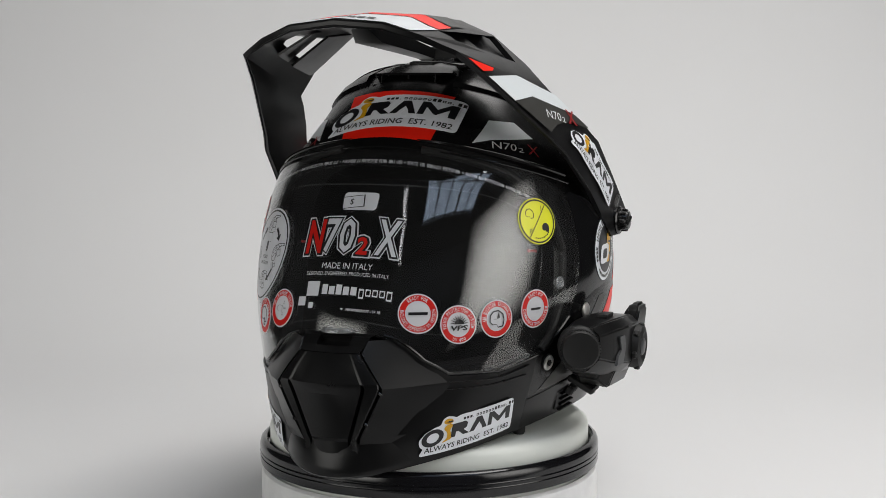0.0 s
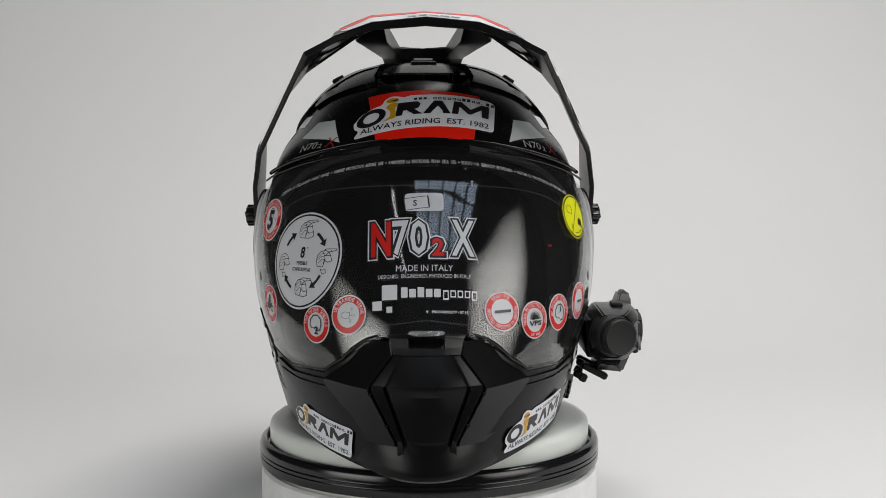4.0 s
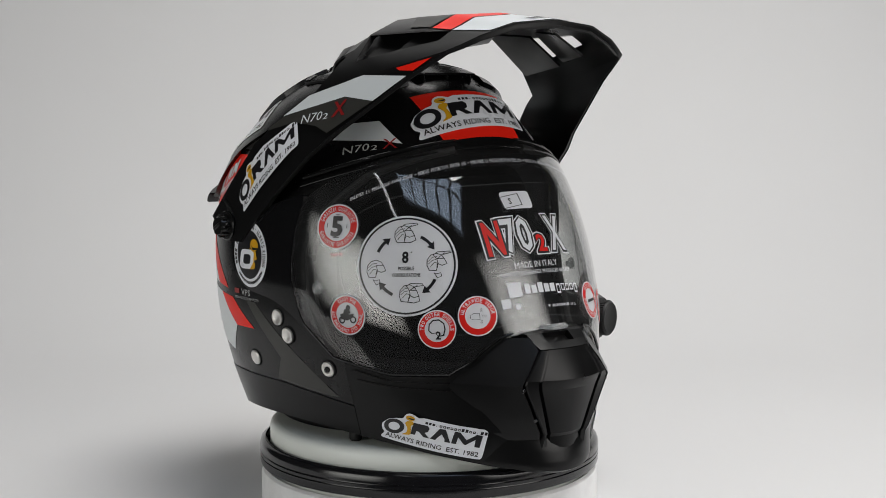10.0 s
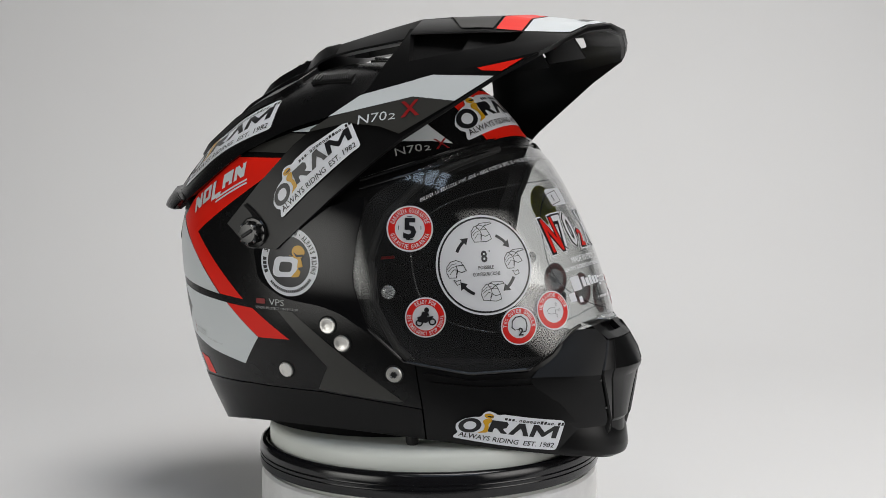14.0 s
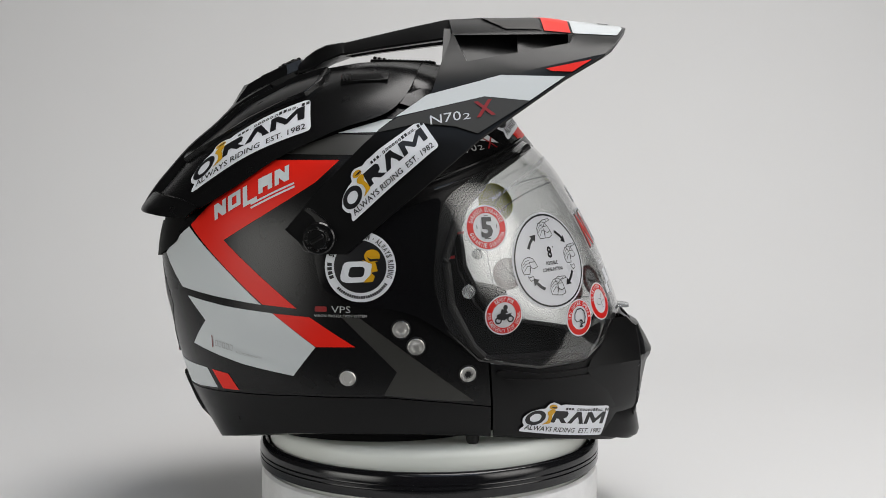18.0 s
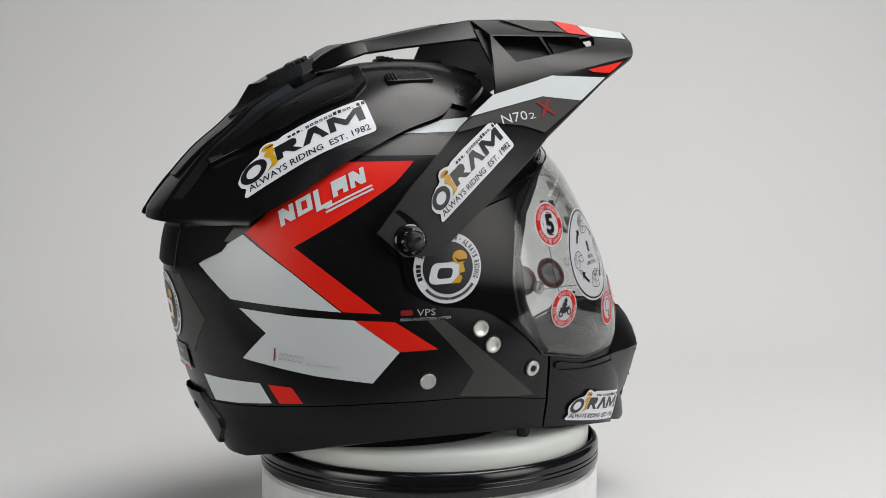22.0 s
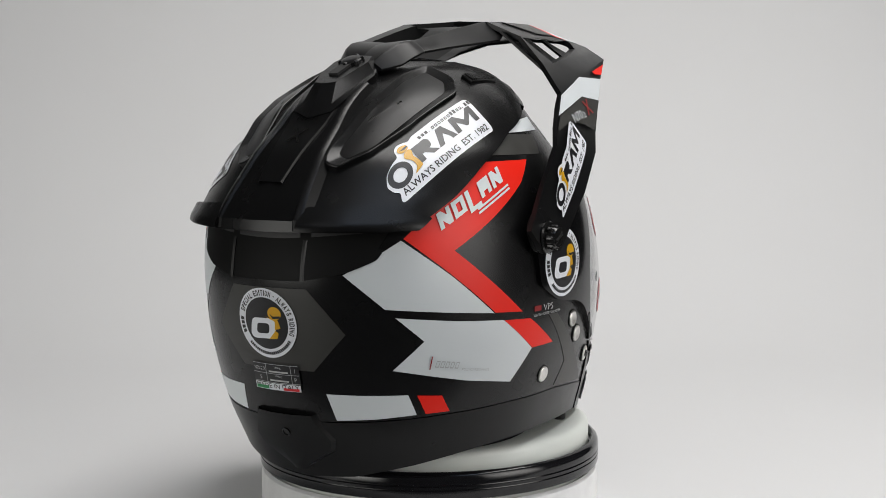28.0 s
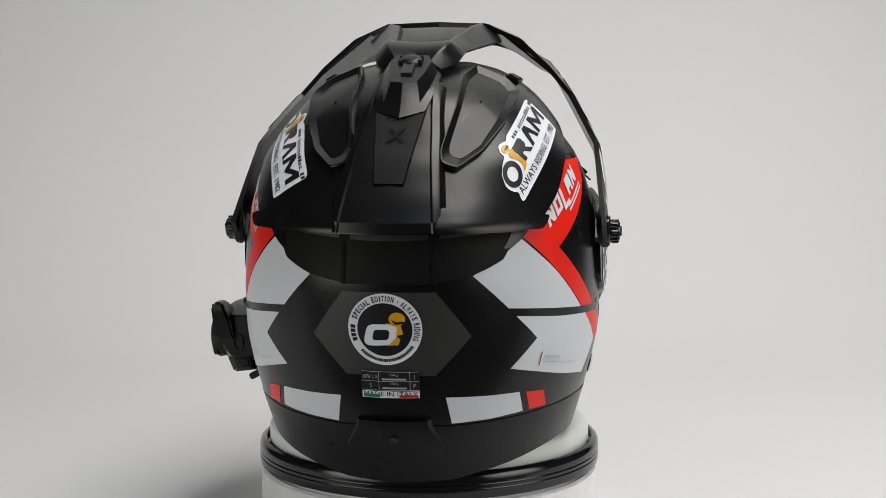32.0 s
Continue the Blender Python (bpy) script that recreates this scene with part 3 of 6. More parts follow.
MAT_CLEARBITS = material("frosted_clear_plastic", (0.55, 0.57, 0.58), 0.12, noise_scale=60, noise_amount=0.04)
MAT_CLEARBITS.node_tree.nodes["Principled BSDF"].inputs["Transmission Weight"].default_value = 0.75
MAT_BEAD = clear_material("clear_silicone", (0.80, 0.81, 0.82), 0.6, 0.03)
build_film()


def stud(centre, normal, r, torx, parent):
    m = Matrix.Translation(centre) @ frame_to(normal)
    bm = disc_bm(bmesh.new(), m, [(r * 1.15, -0.001), (r * 1.15, 0.0003), (r * 1.08, 0.0006), (r * 1.0, 0.0003), (r * 0.3, 0.0002)], 28)
    seat = part("stud", bm, MAT_RUBBER, parent)
    prof = [(r * 0.98, 0.0), (r * 0.98, 0.0009), (r * 0.88, 0.0015), (r * 0.55, 0.0015), (r * 0.50, 0.0013 if not torx else 0.0010), (r * 0.1, 0.0013 if not torx else 0.0008)]
    part("stud_cap", disc_bm(bmesh.new(), m, prof, 28), MAT_STEEL, seat, "bright steel stud cap")
    if torx:
        # black bars on the cap, in place of the socket's shaded recess
        bm = bmesh.new()
        for k in range(3):
            box_bm(bm, m @ pose(0, 0, 0.0012, 0, 0, 60 * k), r * 0.75, r * 0.22, 0.0016)
        part("socket", bm, MAT_HOLE_SHADE, seat)


# near-black colour painted for the shade inside holes and openings
MAT_HOLE_SHADE = material("hole_shade_black", (0.006, 0.006, 0.006), 0.6, noise_scale=50, noise_amount=0.05)


def build_studs():
    for side in (-1, 1):
        for (x, y, z), n, r, torx in (((-0.0113, 0.1211, -0.0426), (0.10, 1, -0.05), 0.0058, False), ((-0.0015, 0.1190, -0.0543), (0.13, 1, -0.14), 0.0058, False),
                                      ((-0.0472, 0.1172, -0.0761), (-0.02, 1, -0.24), 0.0056, False), ((0.0324, 0.1083, -0.0744), (0.26, 0.95, -0.18), 0.0056, True)):
            stud((x, side * y, z), (n[0], side * n[1], n[2]), r, torx, shell_part)


build_studs()


def build_pivots():
    for side in (-1, 1):
        m = Matrix.Translation((-0.0640, side * 0.1302, 0.0185)) @ frame_to((0, side, 0))
        knob = part("peak_knob", disc_bm(bmesh.new(), m, [(0.0104, -0.006), (0.0107, 0.0004), (0.0098, 0.0013), (0.0074, 0.0016), (0.0070, 0.0066), (0.0062, 0.0078), (0.003, 0.0080)], 32), MAT_GLOSS, peak_part, "round black knurled peak knob")
        bm = bmesh.new()
        for k in range(8):
            box_bm(bm, m @ pose(0, 0, 0, 0, 0, 45 * k) @ pose(0.0070, 0, 0.0044), 0.0026, 0.0026, 0.0056, 0.0008, 1)
        part("knurl", bm, MAT_GLOSS, knob)
        bm = box_bm(bmesh.new(), m @ pose(0, 0, 0.0079, 0, 0, 30), 0.0104, 0.0026, 0.0022, 0.0008, 1)
        part("grip_bar", bm, MAT_PLASTIC, knob)
        # clear pins that hold the inner film
        p = Matrix.Translation((0.0325, side * 0.1150, -0.0180)) @ frame_to((0.35, side, 0.03))
        part("film_pin", disc_bm(bmesh.new(), p, [(0.0020, -0.002), (0.0020, 0.0006), (0.0042, 0.0010), (0.0046, 0.0024), (0.0036, 0.0032), (0.001, 0.0034)], 20), MAT_CLEARBITS, visor_part, "clear round film pin")


build_pivots()


def build_tab():
    bm = bmesh.new()
    rows = []
    for x, w, z in ((0.1390, 0.0120, -0.0428), (0.1430, 0.0110, -0.0430), (0.1462, 0.0080, -0.0432), (0.1474, 0.0040, -0.0433)):
        rows.append([Vector((x, -w, z)), Vector((x, w, z)), Vector((x, w * 0.9, z + 0.0018)), Vector((x, -w * 0.9, z + 0.0018))])
    loft_bm(bm, rows, closed=True, caps=True)
    part("visor_tab", bm, MAT_CLEARBITS, visor_part, "small clear lifting tab", smooth=60)


build_tab()


# chin: nose guard with grooves and air slots; height, middle, groove line (half width, depth), slot line (half width, depth)
NOSE = [(-0.0552, 0.1545, 0.0150, 0.1535, 0.0214, 0.1516), (-0.0650, 0.1602, 0.0205, 0.1570, 0.0290, 0.1532), (-0.0738, 0.1646, 0.0250, 0.1582, 0.0356, 0.1538), (-0.0765, 0.1640, 0.0252, 0.1572, 0.0362, 0.1538),
        (-0.0810, 0.1608, 0.0238, 0.1560, 0.0345, 0.1538), (-0.0950, 0.1580, 0.0190, 0.1546, 0.0275, 0.1538), (-0.1110, 0.1560, 0.0136, 0.1530, 0.0195, 0.1534),
        (-0.1135, 0.1540, 0.0130, 0.1512, 0.0188, 0.1524), (-0.1215, 0.1542, 0.0118, 0.1510, 0.0195, 0.1500)]
# folded flank beside the nose guard: height, inner edge (x, y), fold (x, y), foot (x, y)
FLANK = [(-0.0475, 0.1440, 0.0236, 0.1408, 0.0268, 0.1280, 0.0400), (-0.0552, 0.1508, 0.0222, 0.1420, 0.0335, 0.1250, 0.0470), (-0.0650, 0.1526, 0.0298, 0.1412, 0.0420, 0.1210, 0.0560), (-0.0765, 0.1530, 0.0378, 0.1395, 0.0510, 0.1150, 0.0680),
         (-0.0785, 0.1524, 0.0374, 0.1376, 0.0515, 0.1140, 0.0690), (-0.0950, 0.1524, 0.0293, 0.1395, 0.0430, 0.1230, 0.0570), (-0.1105, 0.1516, 0.0212, 0.1424, 0.0350, 0.1260, 0.0500), (-0.1150, 0.1496, 0.0200, 0.1404, 0.0335, 0.1260, 0.0470)]


def build_nose():
    bm = bmesh.new()
    rows = []
    for i, (z, xc, wi, xi, wo, xo) in enumerate(NOSE):
        groove = 0.0036 if 2 < i < 7 else (0.0016 if 6 < i < 9 else 0.0)
        slot = 0.0090 if 2 < i < 7 else 0.0004
        half = [(0, xc), (wi * 0.55, xc - (xc - xi) * 0.25), (wi, xi), (wi + 0.0008, xi - groove), (wi + 0.0018, xi - groove), (wi + 0.0028, xi - 0.0002), (wo - 0.0006, xo + 0.0002), (wo, xo - 0.0008), (wo + 0.0004, xo - max(slot, 0.0035))]
        rows.append([Vector((x, -y, z)) for y, x in half[::-1]] + [Vector((x, y, z)) for y, x in half[1:]])
    loft_bm(bm, rows)
    nose = part("nose_guard", bm, MAT_PLASTIC, chin_part, "angular black nose guard with grooves and air slots", smooth=22)
    for side in (-1, 1):
        # flank with its fold; its inner edge turns back to form the slot's outer wall
        bm = bmesh.new()
        loft_bm(bm, [[Vector((x0 - 0.009, side * (y0 - 0.0004), z)), Vector((x0 - 0.0006, side * (y0 - 0.0002), z)), Vector((x0, side * (y0 + 0.0008), z)), Vector((x1, side * y1, z)), Vector((x2, side * y2, z))] for z, x0, y0, x1, y1, x2, y2 in FLANK])
        part("nose_flank", bm, MAT_PLASTIC, chin_part, "folded black flank beside the nose guard", smooth=14)
        for z, y in ((-0.0800, 0.0366), (-0.1010, 0.0262)):
            part("slot_rib", box_bm(bmesh.new(), Matrix.Translation((0.1490, side * y, z)) @ pose(0, 0, 0, side * -27, 0, 0), 0.0075, 0.0030, 0.0022, 0.0005, 1), MAT_GLOSS, nose)
    bm = bmesh.new()
    rows = []
    for z, out, rise in ((-0.1150, -0.0040, 0.0), (-0.1205, -0.0010, 1.0), (-0.1245, 0.0, 1.6), (-0.1300, 0.0010, 2.6), (-0.1340, 0.0016, 3.8), (-0.1372, 0.0004, 4.6), (-0.1392, -0.0040, 4.8), (-0.1380, -0.0120, 4.8)):
        row = []
        for y in np.linspace(-0.047, 0.047, 23):
            x = 0.1546 - 9.0 * y * y - 90.0 * abs(y) ** 3
            row.append(Vector((x + out * (1 - abs(y) / 0.05), y, z + rise * y * y * 0.85)))
        rows.append(row)
    loft_bm(bm, rows)
    part("chin_lip", bm, MAT_PLASTIC, chin_part, "smooth black lip under the nose guard", smooth=30)
    # sloping seat under the visor tab, with its notch
    bm = bmesh.new()
    rows = []
    for x, bow, w, z, sink in ((0.1340, 0.0, 0.0262, -0.0440, 0), (0.1405, 0.0010, 0.0244, -0.0458, 0), (0.1408, 0.0010, 0.0243, -0.0460, 0.0042), (0.1458, 0.0016, 0.0230, -0.0505, 0.0042), (0.1466, 0.0017, 0.0228, -0.0511, 0), (0.1514, 0.0030, 0.0215, -0.0546, 0), (0.1500, 0.0030, 0.0212, -0.0575, 0)):
        half = [(0, bow, sink), (0.0112, bow * 0.8, sink), (0.0118, bow * 0.8, 0), (w * 0.8, bow * 0.35, 0), (w, 0, 0)]
        pts = [(y, b, k) for y, b, k in half]
        rows.append([Vector((x + b - k * 0.55, -y, z - k * 0.8)) for y, b, k in pts[::-1]] + [Vector((x + b - k * 0.55, y, z - k * 0.8)) for y, b, k in pts[1:]])
    loft_bm(bm, rows)
    part("tab_seat", bm, MAT_PLASTIC, chin_part, "black tab seat with a notch", smooth=20)
    for side in (-1, 1):
        for lift, flank in ((0.0030, [(0.0520, -0.0735), (0.0560, -0.0725), (0.0800, -0.0775), (0.1190, -0.0768), (0.1235, -0.0800), (0.0850, -0.0800), (0.0640, -0.0772), (0.0520, -0.0765)]),
                            (0.0024, [(0.0560, -0.0790), (0.0850, -0.0818), (0.1235, -0.0818), (0.1420, -0.1105), (0.1250, -0.1085), (0.1061, -0.1028), (0.0732, -0.0878)])):
            fl = carve(hull(SHELL, -0.06, -0.125, lift, -0.004, n=144, rows=30, cap=False), ("INTERSECT", prism(flank, "y", min(0, side * 0.3), max(0, side * 0.3))))
            part_mesh("chin_fold", fl, MAT_PLASTIC, chin_part, "folded black chin flank", 25)
        for line, r in (([(0.0490, -0.0700), (0.0500, -0.0990)], 0.0009), ([(0.0490, -0.0995), (0.0600, -0.1010), (0.0620, -0.1120)], 0.0009), ([(0.0560, -0.0796), (0.0732, -0.0881), (0.0900, -0.0962), (0.1061, -0.1031), (0.1250, -0.1088), (0.1380, -0.1110)], 0.0007)):
            part("crease", tube_bm(bmesh.new(), rim_path(SHELL, line, side, MID0, 0.0008, 0.003), r, 6), MAT_PLASTIC, chin_part)


build_nose()


# roof: spine rail, name plate, side scoops, sliders, front vent
def rear_point(y, z, off):
    t = LIP
    xr, b = curve_at(t, 2, z), curve_at(t, 3, z)
    m = MID0 if z < 0.09 else MID0 + (z - 0.09) / 0.0415 * 0.02
    x = m - (m - xr) * math.sqrt(max(0.0, 1 - (y / b) ** 2))
    dz = 0.002
    slope = (curve_at(t, 2, z + dz) - curve_at(t, 2, z - dz)) / (2 * dz)
    n = Vector((-1, 0.0, slope)).normalized()
    return Vector((x, y, z)) + n * (0.0036 + off)


MAT_RELIEF = material("raised_black_letter", (0.006, 0.006, 0.006), 0.22, spec=0.3, noise_scale=40, noise_amount=0.04)


def build_spine():
    bm = bmesh.new()
    rows = []
    zs = np.linspace(0.0286, 0.112, 26)
    for z in zs:
        u = (z - 0.0236) / 0.0884
        w = 0.0330 - 0.0125 * u
        e = 0.0055
        f = min(1.0, 0.62 + (z - 0.0286) / 0.05)
        rows.append([rear_point(y, z, o * f if o > 0 else o) for y, o in ((-w - e, -0.0015), (-w - 0.0018, 0.0042), (-w + 0.0004, 0.0050), (-w + 0.0026, 0.0050), (-w + 0.0040, 0.0032), (0, 0.0032), (w - 0.0040, 0.0032), (w - 0.0026, 0.0050), (w - 0.0004, 0.0050), (w + 0.0018, 0.0042), (w + e, -0.0015))])
    loft_bm(bm, rows)
    part("spine_rail", bm, MAT_BLACK, roof_part, "raised black spine rail", smooth=20)
    bm = bmesh.new()
    rows = []
    for z in np.linspace(0.052, 0.0985, 14):
        u = (z - 0.052) / 0.0465
        w = 0.0088 + 0.0075 * u
        rows.append([rear_point(y, z, o) for y, o in ((-w - 0.0006, 0.003), (-w, 0.0044), (w, 0.0044), (w + 0.0006, 0.003))])
    loft_bm(bm, rows)
    plate_ob = part("name_plate", bm, MAT_PLASTIC, roof_part, "black name plate with raised letters", smooth=20)
    tree = surface_of(plate_ob)
    lay("raised_lettering", [([shift(words("X", height=0.0135, width=0.0120, bold=0.02), 0, -0.004), shift(words("N70", height=0.0040, width=0.0130), -0.002, 0.0125), shift(words("2", height=0.0026), 0.0068, 0.0118)], MAT_RELIEF)], flat_place(rear_point(0, 0.082, 0.004), (-0.70, 0, 0.71)), tree, plate_ob, base=0.0006)
    # foot of the peak's mount: a pointed skirt and a ridged block on it
    bm = bmesh.new()
    skirt = [(0.0, 0.0905), (0.0155, 0.0945), (0.0190, 0.1040), (0.0205, 0.1165), (0.0150, 0.1215)]
    block = [(0.0, 0.0965), (0.0118, 0.0985), (0.0160, 0.1080), (0.0180, 0.1180), (0.0130, 0.1225)]
    crown = [(0.0, 0.1045), (0.0085, 0.1065), (0.0120, 0.1120), (0.0140, 0.1190), (0.0105, 0.1230)]
    loops = []
    for half, lift, ridge in ((skirt, -0.002, 0), (skirt, 0.0050, 0), (block, 0.0056, 0.0010), (crown, 0.0118, 0.0014)):
        full = half + [(-y, z) for y, z in half[:0:-1]]
        loops.append([rear_point(y, z, lift + (ridge if y == 0 else 0)) for y, z in full])
    loft_bm(bm, loops, closed=True)
    bm.verts.ensure_lookup_table()
    bm.faces.new(bm.verts[-9:])
    part("peak_mount", bm, MAT_BLACK, roof_part, "faceted black rear peak mount", smooth=14)
    # solid black block painting the dark inside the mount's slot
    hole = [rear_point(y, z, 0.0126) for y, z in ((-0.0036, 0.1110), (0.0036, 0.1110), (0.0040, 0.1190), (-0.0040, 0.1190))]
    bm = bmesh.new()
    loft_bm(bm, [[p - Vector((-0.5, 0, 0.8)) * 0.006 for p in hole], hole], closed=True, caps=True)
    part("screw_slot_shade", bm, MAT_HOLE_SHADE, roof_part)
    m = pose(-0.0995, 0, 0.1300, 0, -24, 0)
    k = part("rear_knob", disc_bm(bmesh.new(), m, [(0.0100, -0.006), (0.0105, 0.001), (0.0090, 0.0028), (0.0080, 0.0030), (0.0076, 0.0052), (0.0060, 0.0062), (0.002, 0.0064)], 28), MAT_PLASTIC, peak_part, "round black rear peak screw knob")
    bm = bmesh.new()
    for j in range(6):
        box_bm(bm, m @ pose(0, 0, 0, 0, 0, 60 * j) @ pose(0.0074, 0, 0.0046), 0.0030, 0.0030, 0.0034, 0.0007, 1)
    part("knurl", bm, MAT_PLASTIC, k)


def build_scoops():
    outer = [(-0.0665, -0.0385), (-0.0690, -0.0600), (-0.0800, -0.0690), (-0.0930, -0.0685), (-0.1230, -0.0635), (-0.1540, -0.0520), (-0.1705, -0.0385), (-0.1710, -0.0290), (-0.1640, -0.0275), (-0.1300, -0.0330), (-0.0900, -0.0335)]
    c = (-0.1150, -0.0480)

    def on_roof(x, y, side, lift):
        hit, n, _, _ = SURF_ROOF0.ray_cast(Vector((x, y * side, 0.3)), Vector((0, 0, -1)))
        n = n if n.z > 0 else -n
        return hit + n * lift
    for side in (1, -1):
        bm = bmesh.new()
        rp = rounded(outer, 0.003, 2)
        loops = []
        # outer foot, crest, inner foot of the sunk panel
        for grow, lift in ((1.030, -0.0008), (1.0, 0.0032), (0.985, 0.0036), (0.965, 0.0036), (0.72, 0.0002), (0.705, -0.0010)):
            loops.append([on_roof(c[0] + (x - c[0]) * (1 - (1 - grow) * 0.55), c[1] + (y - c[1]) * grow, side, lift) for x, y in rp])
        loft_bm(bm, loops, closed=True)
        part("scoop_ridge", bm, MAT_BLACK, roof_part, "raised black scoop ridge", smooth=16)
        bm = bmesh.new()
        loops = []
        for s in (0.74, 0.60, 0.46, 0.32, 0.18, 0.04):
            loops.append([on_roof(c[0] + (x - c[0]) * (1 - (1 - s) * (0.55 + 0.45 * min(1, (0.74 - s) / 0.5))), c[1] + (y - c[1]) * s, side, 0.0006) for x, y in rp])
        loft_bm(bm, loops, closed=True)
        part("scoop_panel", bm, MAT_PLASTIC, roof_part, "fine-textured black scoop panel")
        # small ribbed slider beside the scoop
        m = Matrix.Translation((-0.0400, side * -0.0635, 0.1225)) @ frame_to((-0.05, side * -0.50, 0.86), (1, 0, 0.02))
        sl = part("side_slider", box_bm(bmesh.new(), m, 0.0095, 0.0330, 0.0030, 0.0010), MAT_PLASTIC, roof_part, "small ribbed black vent slider")
        for k in range(12):
            part("rib", box_bm(bmesh.new(), m @ pose(0, -0.0080 + 0.0018 * k, 0.0016, 0, 0, 25), 0.0078, 0.0008, 0.0007), MAT_PLASTIC, sl)
        for k in range(3):
            part("thumb_rib", box_bm(bmesh.new(), m @ pose(0, -0.0100 - 0.0024 * k, 0.0020), 0.0080, 0.0013, 0.0018, 0.0004, 1), MAT_PLASTIC, sl)


def build_front_vent():
    bm = bmesh.new()
    plan = [(-1.0, -0.0310), (-0.86, -0.0180), (-0.66, 0.0), (-0.33, 0.0012), (0.0, 0.0016), (0.33, 0.0012), (0.66, 0.0), (0.86, -0.0180), (1.0, -0.0310)]
    loft_bm(bm, [[Vector((x + d * k, 0.0395 * u * wide, z - 0.0075 * abs(u) ** 3 * drop)) for u, d in plan] for x, z, wide, k, drop in ((-0.034, 0.1342, 0.90, 0.1, 1.0), (-0.004, 0.1350, 0.94, 0.5, 1.0), (0.0140, 0.1322, 0.97, 0.9, 0.9), (0.0258, 0.1272, 1.0, 1.0, 0.10), (0.0270, 0.1256, 1.0, 1.0, 0.0), (0.0210, 0.1244, 0.98, 1.0, 0.0))])
    top = part("front_vent", bm, MAT_BLACK, roof_part, "black front roof vent hood", smooth=25)
    bm = bmesh.new()
    rows = []
    for x, z, corner, wing, back, rise in ((0.0140, 0.1195, 0.0262, 0.0370, -0.004, 0.0062), (0.0285, 0.1197, 0.0262, 0.0390, -0.0250, 0.0066), (0.0310, 0.1188, 0.0268, 0.0402, -0.0265, 0.0060), (0.0375, 0.1118, 0.0284, 0.0440, -0.0300, 0.0085), (0.0372, 0.1104, 0.0284, 0.0450, -0.0310, 0.0070), (0.0280, 0.1095, 0.0280, 0.0440, -0.0290, 0.0060)):
        half = [(0, x, z), (corner * 0.55, x - 0.0006, z), (corner, x - 0.0022, z + 0.0003), ((corner + wing) / 2, x + back * 0.45, z + rise * 0.5), (wing, x + back, z + rise)]
        rows.append([Vector((a, -y, b)) for y, a, b in half[::-1]] + [Vector((a, y, b)) for y, a, b in half[1:]])
    loft_bm(bm, rows)
    part("vent_sill", bm, MAT_BLACK, roof_part, "black vent sill over the brow", smooth=25)
    for side in (-1, 1):
        # shoulder of the roof panel that runs down from the vent
        bm = bmesh.new()
        rows = []
        for i in range(15):
            u = i / 14
            y = 0.034 + 0.0435 * u
            z = 0.1190 - 0.0115 * u - 0.0060 * u ** 4
            r = []
            for dy, dz, lift in ((0.0, -0.0016, -0.0008), (0.0, 0.0, 0.0026), (0.0008, 0.0035, 0.0034), (-0.002, 0.011, 0.0030), (-0.006, 0.020, 0.0005)):
                hit, n, _, _ = SURF_BODY.ray_cast(Vector((0.3, side * (y + dy), min(z + dz, 0.1290))), Vector((-1, 0, 0)))
                if hit is None:
                    hit, n = r[-1] + Vector((-0.008, 0, 0.0)), Vector((0, 0, 0.0))
                n = n if n.x > 0 else -n
                r.append(hit + n * lift)
            rows.append(r)
        loft_bm(bm, rows)
        part("roof_shoulder", bm, MAT_BLACK, roof_part, smooth=25)
    # solid black block added for the darkness inside the vent opening
    part("vent_dark_block", box_bm(bmesh.new(), pose(0.0120, 0, 0.1225), 0.003, 0.066, 0.012), MAT_HOLE_SHADE, top)
    for y in (-0.021, 0.0, 0.021):
        part("vent_divider", box_bm(bmesh.new(), pose(0.0215, y, 0.1222, 0, -10, 0), 0.012, 0.0014, 0.0075, 0.0004, 1), MAT_PLASTIC, top)
    m = pose(-0.0180, 0, 0.1350, 0, 2, 0)
    sl = part("roof_slider", box_bm(bmesh.new(), m, 0.0470, 0.0190, 0.0030, 0.0012), MAT_PLASTIC, roof_part, "ribbed black roof vent slider")
    for k in range(12):
        part("rib", box_bm(bmesh.new(), m @ pose(-0.010 + 0.0027 * k, 0, 0.0016), 0.0011, 0.0165, 0.0008), MAT_PLASTIC, sl)
    for k in range(3):
        part("thumb_rib", box_bm(bmesh.new(), m @ pose(-0.0205 + 0.0034 * k, 0, 0.0022 - 0.0004 * k), 0.0020, 0.0150, 0.0028, 0.0006, 1), MAT_PLASTIC, sl)


